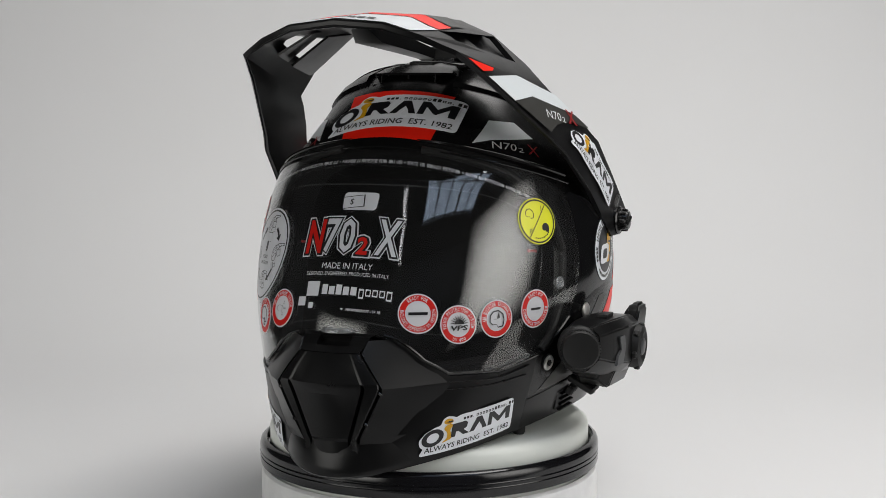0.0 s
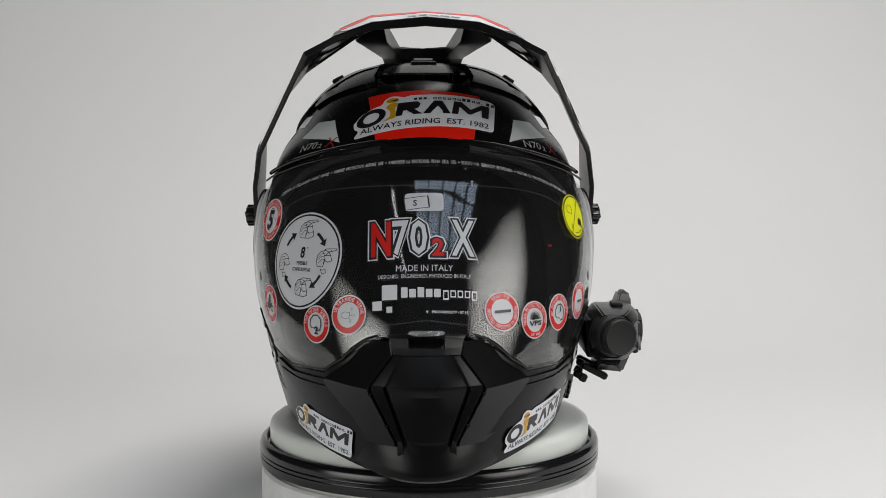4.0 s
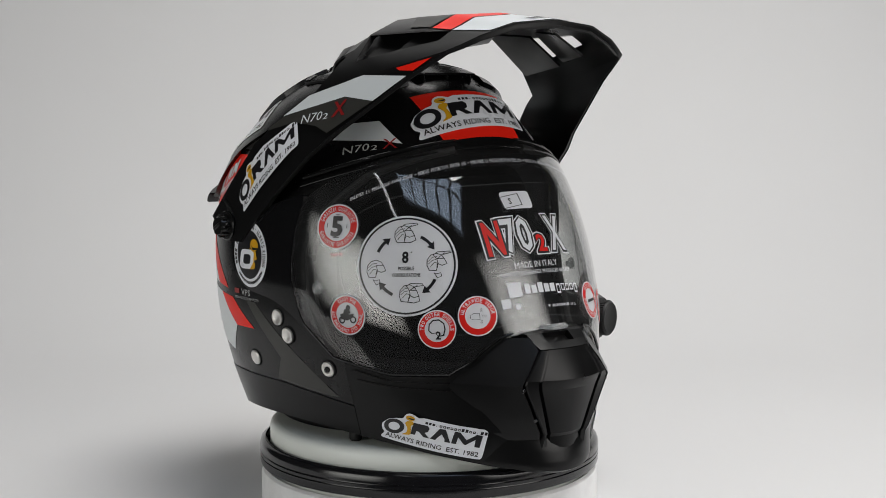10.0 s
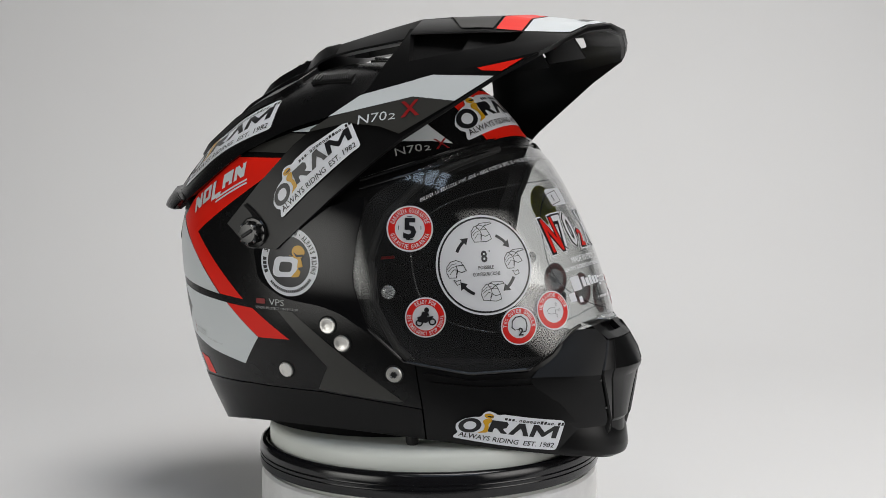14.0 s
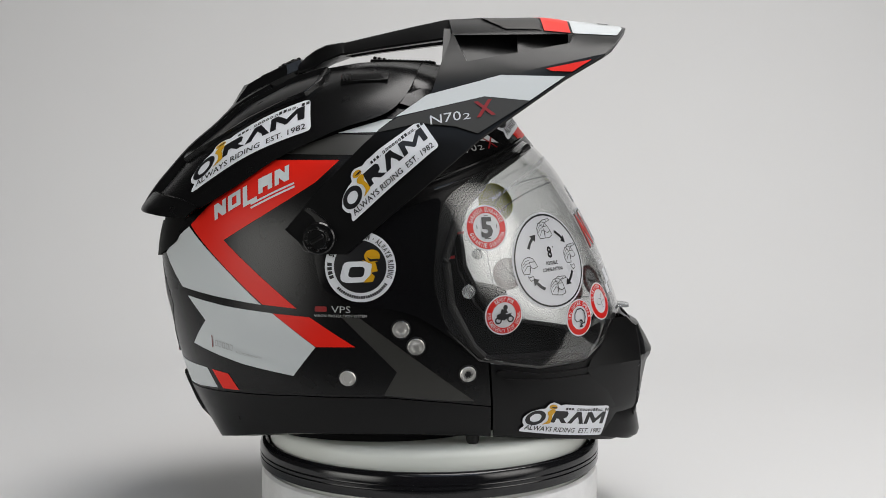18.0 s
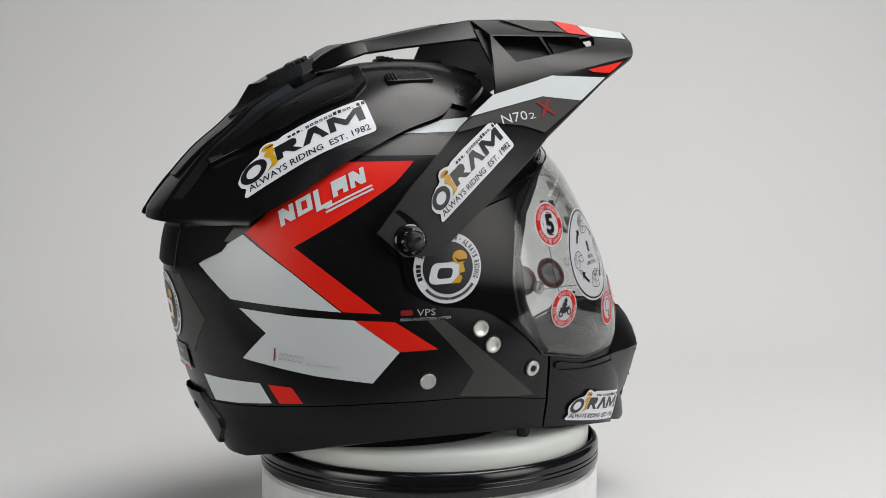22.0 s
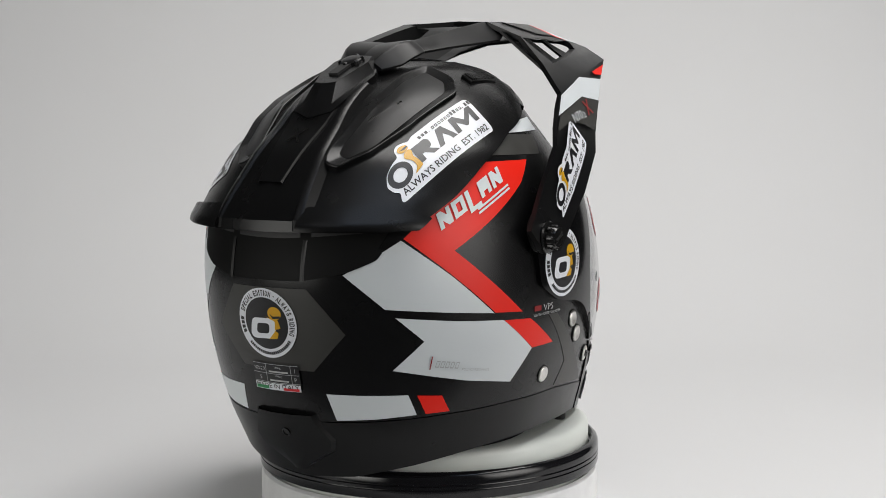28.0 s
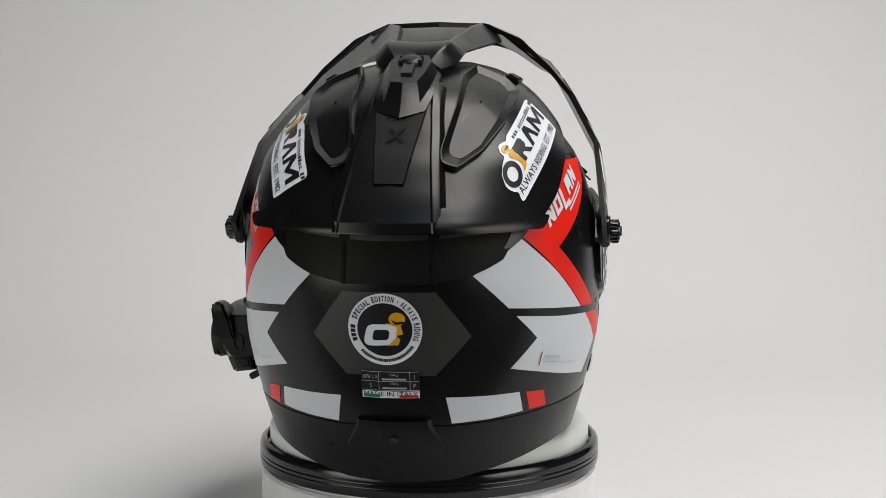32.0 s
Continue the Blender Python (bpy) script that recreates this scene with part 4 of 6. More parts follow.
# rear: cover plate, crease, vent slots
def build_rear():
    def at(y, z, off):
        xr, b = curve_at(SHELL, 2, z), curve_at(SHELL, 3, z)
        return Vector((MID0 - (MID0 - xr) * math.sqrt(max(0, 1 - (y / b) ** 2)) - off, y, z - off * 0.3))
    bm = bmesh.new()
    rows = []
    for z, w in ((-0.0905, 0.0215), (-0.0950, 0.0225), (-0.1080, 0.0300), (-0.1160, 0.0270), (-0.1280, 0.0070), (-0.1310, 0.0050)):
        rows.append([at(-w - 0.003, z, -0.001), at(-w, z, 0.0030), at(-w * 0.4, z, 0.0038), at(w * 0.4, z, 0.0038), at(w, z, 0.0030), at(w + 0.003, z, -0.001)])
    loft_bm(bm, rows)
    cover = part("rear_cover", bm, MAT_PLASTIC, shell_part, "six-sided black rear cover plate", smooth=20)
    m = Matrix.Translation(at(0, -0.1035, 0.0035)) @ frame_to((-0.9, 0, -0.4))
    part("screw_hole", disc_bm(bmesh.new(), m, [(0.0030, -0.001), (0.0030, 0.0006), (0.0022, 0.0007), (0.0020, 0.0001), (0.0005, 0.0001)], 20), MAT_GLOSS, cover)
    for side in (-1, 1):
        edge = [(side * 0.0335, 0.0), (side * 0.0300, 0.0415), (side * 0.0345, 0.0500), (side * 0.0345, 0.09), (side * 0.2, 0.09), (side * 0.2, 0.0)]
        band = carve(hull(LIP, 0.070, 0.018, 0.0080, -0.001, n=160, rows=30, cap=False), ("INTERSECT", prism([(-0.26, 0.0284), (-0.160, 0.0284), (-0.150, 0.0360), (-0.165, 0.0405), (-0.26, 0.0490)])), ("INTERSECT", prism(edge, "x", -0.3, -0.1)))
        bm = bmesh.new()
        bm.from_mesh(band)
        bmesh.ops.remove_doubles(bm, verts=bm.verts[:], dist=1e-5)
        bmesh.ops.bevel(bm, geom=[e for e in bm.edges if len(e.link_faces) == 2 and e.calc_face_angle() > 0.7], offset=0.0008, segments=2, affect="EDGES")
        part("spoiler_band", bm, MAT_BLACK, roof_part, "raised black band along the spoiler lip", 30)
    # outlets under the spoiler lip: solid black strips for the shade in them
    for y0, y1 in ((-0.062, -0.031), (-0.024, 0.024), (0.031, 0.062)):
        bm = bmesh.new()
        rows = []
        for y in np.linspace(y0, y1, 10):
            b = curve_at(SHELL, 3, 0.025)
            x = MID0 - (MID0 - curve_at(INSET, 2, 0.025) + 0.0026) * math.sqrt(1 - (y / b) ** 2)
            rows.append([Vector((x + 0.006, y, 0.0225)), Vector((x - 0.0006, y, 0.0225)), Vector((x - 0.0006, y, 0.0272)), Vector((x + 0.006, y, 0.0272))])
        loft_bm(bm, rows, closed=True, caps=True)
        part("outlet_shade", bm, MAT_HOLE_SHADE, roof_part)
    for y in (-0.0275, 0.0275):
        bm = bmesh.new()
        rows = []
        for z in np.linspace(-0.003, 0.0225, 8):
            p = at(y, z, 0.0024) + Vector((0.0045 * min(1.0, max(0.0, (z + 0.008) / 0.037)), 0, 0))
            rows.append([p + Vector((0.002, -0.0022, 0)), p + Vector((-0.0012, -0.0010, 0)), p + Vector((-0.0012, 0.0010, 0)), p + Vector((0.002, 0.0022, 0))])
        loft_bm(bm, rows)
        part("vent_rib", bm, MAT_PLASTIC, roof_part)


def build_underside():
    # neck roll that the helmet rests on, and the strap's ratchet on the left
    path = [Vector((-0.035 + 0.088 * math.cos(a), 0.083 * math.sin(a), -0.1195)) for a in np.linspace(0.55, 2 * math.pi - 0.55, 60)]
    part("neck_roll", tube_bm(bmesh.new(), path, 0.0085, 12), MAT_FABRIC, helmet, "black padded neck roll")
    bm = bmesh.new()
    m = Matrix.Translation((-0.004, 0.1030, -0.1060)) @ frame_to((0.2, 1, -0.2))
    box_bm(bm, m, 0.020, 0.015, 0.010, 0.002)
    clip = part("strap_ratchet", bm, MAT_PLASTIC, helmet, "ribbed black strap ratchet")
    bm = bmesh.new()
    for k in range(4):
        box_bm(bm, m @ pose(0.003, -0.006 + 0.004 * k, 0.0055, 0, 0, 8), 0.017, 0.0018, 0.0035, 0.0005, 1)
    part("ratchet_rib", bm, MAT_PLASTIC, clip)
    for side in (-1, 1):
        m = pose(0.035, side * 0.088, -0.1205)
        part("lining_stud", disc_bm(bmesh.new(), m, [(0.0035, -0.006), (0.0045, -0.004), (0.0045, 0.002), (0.003, 0.006)], 16), MAT_RUBBER, helmet)


# ---- intercom on the left-hand side ----
def build_intercom():
    t = thing("helmet_intercom", "black intercom unit with round dials clamped to the helmet", "intercom")
    bm = bmesh.new()
    rows = []
    for x, y0, y1, z0, z1 in ((0.044, 0.1220, 0.1490, -0.0770, -0.0460), (0.030, 0.1210, 0.1550, -0.0810, -0.0440), (0.005, 0.1210, 0.1590, -0.0850, -0.0435), (-0.020, 0.1225, 0.1590, -0.0860, -0.0450), (-0.036, 0.1245, 0.1530, -0.0800, -0.0490)):
        c = 0.006
        rows.append([Vector((x, y0, z0 + c)), Vector((x, y0 + c, z0)), Vector((x, y1 - c * 1.6, z0)), Vector((x, y1, z0 + c * 1.6)), Vector((x, y1, z1 - c)), Vector((x, y1 - c, z1)), Vector((x, y0 + c, z1)), Vector((x, y0, z1 - c))])
    loft_bm(bm, rows, closed=True, caps=True)
    bmesh.ops.bevel(bm, geom=bm.edges[:], offset=0.0010, segments=2, affect="EDGES")
    part("housing", bm, MAT_PLASTIC, t, "black plastic housing", smooth=30)
    m = Matrix.Translation((0.0440, 0.1355, -0.0605)) @ frame_to((0.93, 0.36, 0.0))
    wheel = part("battery_cap", disc_bm(bmesh.new(), m, [(0.0150, -0.010), (0.0152, 0.002), (0.0140, 0.0036), (0.0134, 0.0040), (0.0132, 0.0092), (0.0120, 0.0108), (0.0105, 0.0104), (0.002, 0.0098)], 48), MAT_RUBBER, t, "round ribbed black cap")
    bm = bmesh.new()
    for k in range(40):
        box_bm(bm, m @ pose(0, 0, 0, 0, 0, 9 * k) @ pose(0.0132, 0, 0.0066), 0.0012, 0.0010, 0.0050)
    part("cap_ribs", bm, MAT_RUBBER, wheel)
    m = Matrix.Translation((-0.0160, 0.1575, -0.0670)) @ frame_to((-0.05, 1, -0.05))
    dial = part("jog_dial", disc_bm(bmesh.new(), m, [(0.0155, -0.004), (0.0158, 0.0015), (0.0145, 0.0050), (0.0110, 0.0062), (0.0080, 0.0048), (0.0072, 0.0045), (0.001, 0.0042)], 40), MAT_RUBBER, t, "black rubber jog dial")
    part("dial_button", disc_bm(bmesh.new(), m, [(0.0062, 0.0030), (0.0062, 0.0056), (0.0050, 0.0064), (0.001, 0.0066)], 28), MAT_GREYPLASTIC, dial, "grey centre button")
    bm = bmesh.new()
    for k in range(6):
        box_bm(bm, m @ pose(0, 0, 0, 0, 0, 60 * k + 15) @ pose(0.0152, 0, 0.0028), 0.0030, 0.0052, 0.0040, 0.0009, 1)
    part("dial_lug", bm, MAT_RUBBER, dial)
    bm = bmesh.new()
    rows = [[Vector((x0, y0, z)), Vector((x1, y0, z)), Vector((x1, y1, z)), Vector((x0, y1, z))] for z, x0, x1, y0, y1 in ((-0.0660, -0.040, -0.012, 0.1420, 0.1560), (-0.0520, -0.043, -0.018, 0.1440, 0.1575), (-0.0420, -0.045, -0.024, 0.1480, 0.1580), (-0.0385, -0.044, -0.029, 0.1495, 0.1565))]
    loft_bm(bm, rows, closed=True, caps=True)
    bmesh.ops.bevel(bm, geom=bm.edges[:], offset=0.0018, segments=2, affect="EDGES")
    part("antenna", bm, MAT_PLASTIC, t, "short black antenna fin")
    m = Matrix.Translation((0.0120, 0.1576, -0.0640)) @ frame_to((0.05, 1, 0.0))
    bm = bmesh.new()
    me = prism([(-0.017, -0.010), (-0.004, -0.010), (0.001, 0.000), (-0.001, 0.009), (-0.011, 0.009), (-0.008, 0.0), (-0.014, -0.004)], "z", -0.001, 0.0008)
    bm.from_mesh(me)
    bm.transform(m)
    part("grey_inlay", bm, MAT_GREYPLASTIC, t, "grey side inlay")
    m = pose(0.008, 0.1420, -0.0425)
    part("top_button", box_bm(bmesh.new(), m, 0.016, 0.008, 0.003, 0.001), MAT_RUBBER, t)
    bm = box_bm(bmesh.new(), pose(0.000, 0.1205, -0.0655, 4, 0, 0), 0.056, 0.006, 0.028, 0.002)
    part("clamp_plate", bm, MAT_PLASTIC, t, "black clamp plate")
    # clamp that grips the lower edge
    bm = bmesh.new()
    loft_bm(bm, [[Vector((x, y, z)) for y, z in pts] for x, pts in ((-0.030, ((0.1460, -0.080), (0.1350, -0.080), (0.1320, -0.0880), (0.1410, -0.0890))), (-0.024, ((0.1520, -0.082), (0.1300, -0.082), (0.1270, -0.0910), (0.1470, -0.0935))), (0.014, ((0.1520, -0.080), (0.1280, -0.080), (0.1255, -0.0905), (0.1465, -0.0930))), (0.024, ((0.1460, -0.076), (0.1290, -0.076), (0.1275, -0.0840), (0.1410, -0.0860))))], closed=True, caps=True)
    bmesh.ops.bevel(bm, geom=bm.edges[:], offset=0.0012, segments=2, affect="EDGES")
    part("clamp_foot", bm, MAT_PLASTIC, t, "black clamp foot", smooth=30)
    for x, d in ((-0.020, 0.0), (-0.005, 0.002), (0.010, 0.0)):
        bm = box_bm(bmesh.new(), pose(x, 0.1260 - d, -0.0925, -28, 0, 0), 0.0075, 0.0210, 0.0050, 0.0012, 1)
        box_bm(bm, pose(x, 0.1175 - d, -0.0975, -28, 0, 0), 0.0060, 0.0060, 0.0060, 0.0012, 1)
        part("clamp_tooth", bm, MAT_RUBBER, t)
    bm = bmesh.new()
    tube_bm(bm, [Vector((-0.0365, 0.1395 + 0.0035 * math.cos(a), -0.0690 + 0.0062 * math.sin(a))) for a in np.linspace(0, 2 * math.pi, 20)[:-1]], 0.0008, 6, closed=True)
    part("socket_rim", bm, MAT_RUBBER, t, "oval rubber socket rim")
    return t


MAT_GREYPLASTIC = material("grey_plastic", (0.05, 0.052, 0.054), 0.4, noise_scale=60, noise_amount=0.05)


# ---- printed graphics and stickers ----



def surface_of(*obs):
    verts, polys = [], []
    for ob in obs:
        n = len(verts)
        verts += [v.co.copy() for v in ob.data.vertices]
        polys += [[n + i for i in p.vertices] for p in ob.data.polygons]
    return BVHTree.FromPolygons(verts, polys)


def flat_place(centre, normal, up=(0, 0, 1), spin=0.0, reach=0.03):
    m = Matrix.Translation(centre) @ frame_to(normal, up) @ pose(0, 0, 0, 0, 0, spin)
    d = -(m.to_3x3() @ Vector((0, 0, 1)))

    def place(u, v):
        return m @ Vector((u, v, reach)), d
    return place


def round_place(mid=-0.045):
    """Places (azimuth, height) on a body round an upright axis."""
    def place(u, v):
        d = Vector((math.cos(u), math.sin(u), 0))
        return Vector((mid, 0, v)) + d * 0.4, -d
    return place


def poly(points):
    return ([tuple(p) for p in points], [list(range(len(points)))])


def ring(r0, r1, n=48, sx=1.0, sy=1.0, cx=0.0, cy=0.0, a0=0.0, a1=360.0):
    full = abs(a1 - a0) >= 359.9
    k = n if full else n + 1
    vs, fs = [], []
    for r in (r0, r1):
        for i in range(k):
            a = radians(a0 + (a1 - a0) * i / n)
            vs.append((cx + r * sx * math.cos(a), cy + r * sy * math.sin(a)))
    for i in range(n):
        j = (i + 1) % k
        fs.append([i, j, k + j, k + i])
    return vs, fs


def oval(cx, cy, rx, ry, n=40):
    return poly([(cx + rx * math.cos(2 * math.pi * i / n), cy + ry * math.sin(2 * math.pi * i / n)) for i in range(n)])


def bar(x0, y0, x1, y1, shear=0.0):
    return poly([(x0 + shear * y0, y0), (x1 + shear * y0, y0), (x1 + shear * y1, y1), (x0 + shear * y1, y1)])


def shift(shape, dx=0, dy=0, s=1.0, rot=0.0, sx=1.0):
    c, n = math.cos(radians(rot)), math.sin(radians(rot))
    return [(dx + s * (c * x * sx - n * y), dy + s * (n * x * sx + c * y)) for x, y in shape[0]], shape[1]


def outline(points, w):
    """A line drawn round a closed polygon."""
    n = len(points)
    c = Vector((sum(p[0] for p in points) / n, sum(p[1] for p in points) / n))
    inner = [tuple(c + (Vector(p) - c) * (1 - w)) for p in points]
    return ([*points, *inner], [[i, (i + 1) % n, n + (i + 1) % n, n + i] for i in range(n)])


def stroke(points, w):
    """An open line of even width through the points."""
    vs, fs = [], []
    for (x0, y0), (x1, y1) in zip(points, points[1:]):
        d = Vector((x1 - x0, y1 - y0)).normalized() * w / 2
        k = len(vs)
        vs += [(x0 - d.y - d.x, y0 + d.x - d.y), (x0 + d.y - d.x, y0 - d.x - d.y), (x1 + d.y + d.x, y1 - d.x + d.y), (x1 - d.y + d.x, y1 + d.x + d.y)]
        fs.append([k, k + 1, k + 2, k + 3])
    return vs, fs


LETTERS = {}


def words(text, height=None, width=None, bold=0.0, shear=0.0, centre=True):
    """Flat letters of the built-in font, as tall or as wide as asked, about the origin."""
    key = (text, bold)
    if key not in LETTERS:
        cu = bpy.data.curves.new("lettering", "FONT")
        cu.body, cu.offset, cu.resolution_u = text, bold, 2
        ob = new("lettering", cu)
        me = bpy.data.meshes.new_from_object(ob.evaluated_get(bpy.context.evaluated_depsgraph_get()))
        LETTERS[key] = ([(v.co.x, v.co.y) for v in me.vertices], [list(p.vertices) for p in me.polygons])
        bpy.data.objects.remove(ob)
        bpy.data.meshes.remove(me)
        bpy.data.curves.remove(cu)
    vs, fs = LETTERS[key]
    x0, x1 = min(v[0] for v in vs), max(v[0] for v in vs)
    y0, y1 = min(v[1] for v in vs), max(v[1] for v in vs)
    sy = height / (y1 - y0) if height else width / (x1 - x0)
    sx = width / (x1 - x0) if width else sy
    cx, cy = ((x0 + x1) / 2, (y0 + y1) / 2) if centre else (x0, y0)
    return [((x - cx) * sx + shear * (y - cy) * sy, (y - cy) * sy) for x, y in vs], fs


def arc_words(text, radius, height, a_mid, span=None, inward=False, bold=0.0):
    """Letters set round a circle; a_mid in degrees, clockwise reading on the outside or counter-clockwise inside out."""
    adv = [0.62 if c != " " else 0.4 for c in text]
    adv = [0.35 if c in "I.,-'" else a for c, a in zip(text, adv)]
    total = sum(adv) * height * 1.35
    scale = 1.0
    if span:
        scale = radians(span) * radius / total
    out = []
    pos = 0.0
    for c, a in zip(text, adv):
        w = a * height * 1.35 * scale
        if c != " ":
            th = (pos + w / 2 - total * scale / 2) / radius
            ang = radians(a_mid) + (th if inward else -th)
            g = words(c, height=height * (0.25 if c in "-.,'" else 1.0), width=w * (0.78 if c not in "I-.,'" else 0.5), bold=bold)
            rot = math.degrees(ang) + (90 if inward else -90)
            out.append(shift(g, radius * math.cos(ang), radius * math.sin(ang), 1, rot))
        pos += w
    return out


def arc_bars(radius, height, a0, a1, count):
    out = []
    for i in range(count):
        s = a0 + (a1 - a0) * (i + 0.12) / count
        e = a0 + (a1 - a0) * (i + 0.88) / count
        out.append(ring(radius - height / 2, radius + height / 2, 4, a0=s, a1=e))
    return out


def lay(name, layers, place, target, parent, label="", step=0.006, base=0.00025, rise=0.00016, ustep=None):
    """One thin print on a curved surface. layers: (shapes, material) from the bottom up."""
    mats = []
    out = bmesh.new()
    for level, (shapes, mat) in enumerate(layers):
        if mat not in mats:
            mats.append(mat)
        bm = bmesh.new()
        for vs, fs in shapes:
            ids = [bm.verts.new((x, y, 0)) for x, y in vs]
            for f in fs:
                try:
                    bm.faces.new([ids[i] for i in f])
                except ValueError:
                    pass
        us = [v.co.x for v in bm.verts]
        ws = [v.co.y for v in bm.verts]
        for axis, lo, hi, st in ((0, min(us), max(us), ustep or step), (1, min(ws), max(ws), step)):
            k = math.ceil(lo / st)
            while k * st < hi:
                co, no = [0, 0, 0], [0, 0, 0]
                co[axis], no[axis] = k * st + 1e-5, 1
                bmesh.ops.bisect_plane(bm, geom=bm.verts[:] + bm.edges[:] + bm.faces[:], plane_co=co, plane_no=no, dist=1e-7)
                k += 1
        bmesh.ops.triangulate(bm, faces=bm.faces[:])
        made = {}
        for v in bm.verts:
            o, d = place(v.co.x, v.co.y)
            hit, normal, _, _ = target.ray_cast(o, d)
            if hit is not None:
                if normal.dot(d) > 0:
                    normal = -normal
                made[v] = out.verts.new(hit + normal * (base + rise * level))
        for f in bm.faces:
            if all(v in made for v in f.verts):
                g = out.faces.new([made[v] for v in f.verts])
                g.material_index = mats.index(mat)
                g.smooth = True
        bm.free()
    for f in out.faces:
        f.normal_update()
    me = bpy.data.meshes.new(name)
    out.to_mesh(me)
    out.free()
    for m in mats:
        me.materials.append(m)
    ob = new(name, me)
    ob.parent = parent
    if label:
        tagged(ob, label)
    return ob


SURF_BODY = surface_of(shell_part)
SURF_ROOF = surface_of(roof_part, shell_part)
SURF_VISOR = surface_of(visor_part)
SURF_CHIN = surface_of(chin_part)
SURF_PEAK = surface_of(peak_part)
SURF_SIDE = surface_of(*side_plates, shell_part)
MID = -0.045


def az(x, y):
    return math.atan2(y, x - MID) % (2 * math.pi)


def wrap(points, side=1):
    """Points (x, y, z) of the right half as (azimuth, height); side -1 mirrors them to the left."""
    return poly([(az(p[0], p[1] * side), p[2]) for p in points])


# painted panels: right-hand outlines, mirrored for the left
RED_A = [(-0.1604, -0.0804, 0.0226), (-0.1300, -0.0880, 0.0470), (-0.0958, -0.0947, 0.0680), (-0.0529, -0.1111, 0.0684), (-0.0680, -0.1120, 0.0540), (-0.1321, -0.1000, 0.0142), (-0.0803, -0.1201, -0.0292), (-0.1040, -0.1130, -0.0275), (-0.1340, -0.0990, -0.0010)]
WHITE_A = [(-0.1855, -0.0516, 0.0007), (-0.1615, -0.0795, 0.0216), (-0.1345, -0.0985, -0.0012), (-0.1048, -0.1125, -0.0277), (-0.1350, -0.0950, -0.0245), (-0.1684, -0.0719, -0.0210)]
WHITE_B = [(-0.1619, -0.0752, -0.0265), (-0.1300, -0.1000, -0.0305), (-0.0972, -0.1154, -0.0330), (-0.0683, -0.1217, -0.0549), (-0.0833, -0.1105, -0.0756), (-0.1200, -0.1000, -0.0700), (-0.1575, -0.0702, -0.0604), (-0.1460, -0.0859, -0.0422)]
RED_B = [(-0.0968, -0.1156, -0.0331), (-0.0716, -0.1200, -0.0346), (-0.0416, -0.1229, -0.0544), (-0.0680, -0.1217, -0.0548)]
WHITE_C = [(-0.1782, -0.0334, -0.0762), (-0.1720, -0.0365, -0.0942), (-0.1600, -0.0590, -0.0930), (-0.1410, -0.0770, -0.0908), (-0.1490, -0.0760, -0.0770), (-0.1650, -0.0560, -0.0768)]
RED_C = [(-0.1457, -0.0805, -0.0775), (-0.1324, -0.0907, -0.0787), (-0.1244, -0.0912, -0.0900), (-0.1375, -0.0815, -0.0906)]
GREY_A = [(-0.0500, -0.1230, -0.0345), (-0.0380, -0.1230, -0.0350), (0.0390, -0.1050, -0.0940), (0.0250, -0.1070, -0.0935), (-0.0236, -0.1135, -0.0885), (-0.0145, -0.1165, -0.0720)]
GREY_B = [(-0.0940, -0.0930, 0.0720), (-0.0560, -0.0940, 0.0850), (-0.0200, -0.0980, 0.0840), (-0.0300, -0.1110, 0.0715)]
WHITE_D = [(-0.0551, -0.0941, 0.0858), (-0.0250, -0.0900, 0.0945), (0.0000, -0.0900, 0.0960), (0.0000, -0.0960, 0.0870)]
SILVER_E = [(0.0320, -0.0640, 0.0934), (0.0545, -0.0608, 0.0782), (0.0450, -0.0720, 0.0800), (0.0100, -0.0880, 0.0800), (0.0150, -0.0760, 0.0915)]


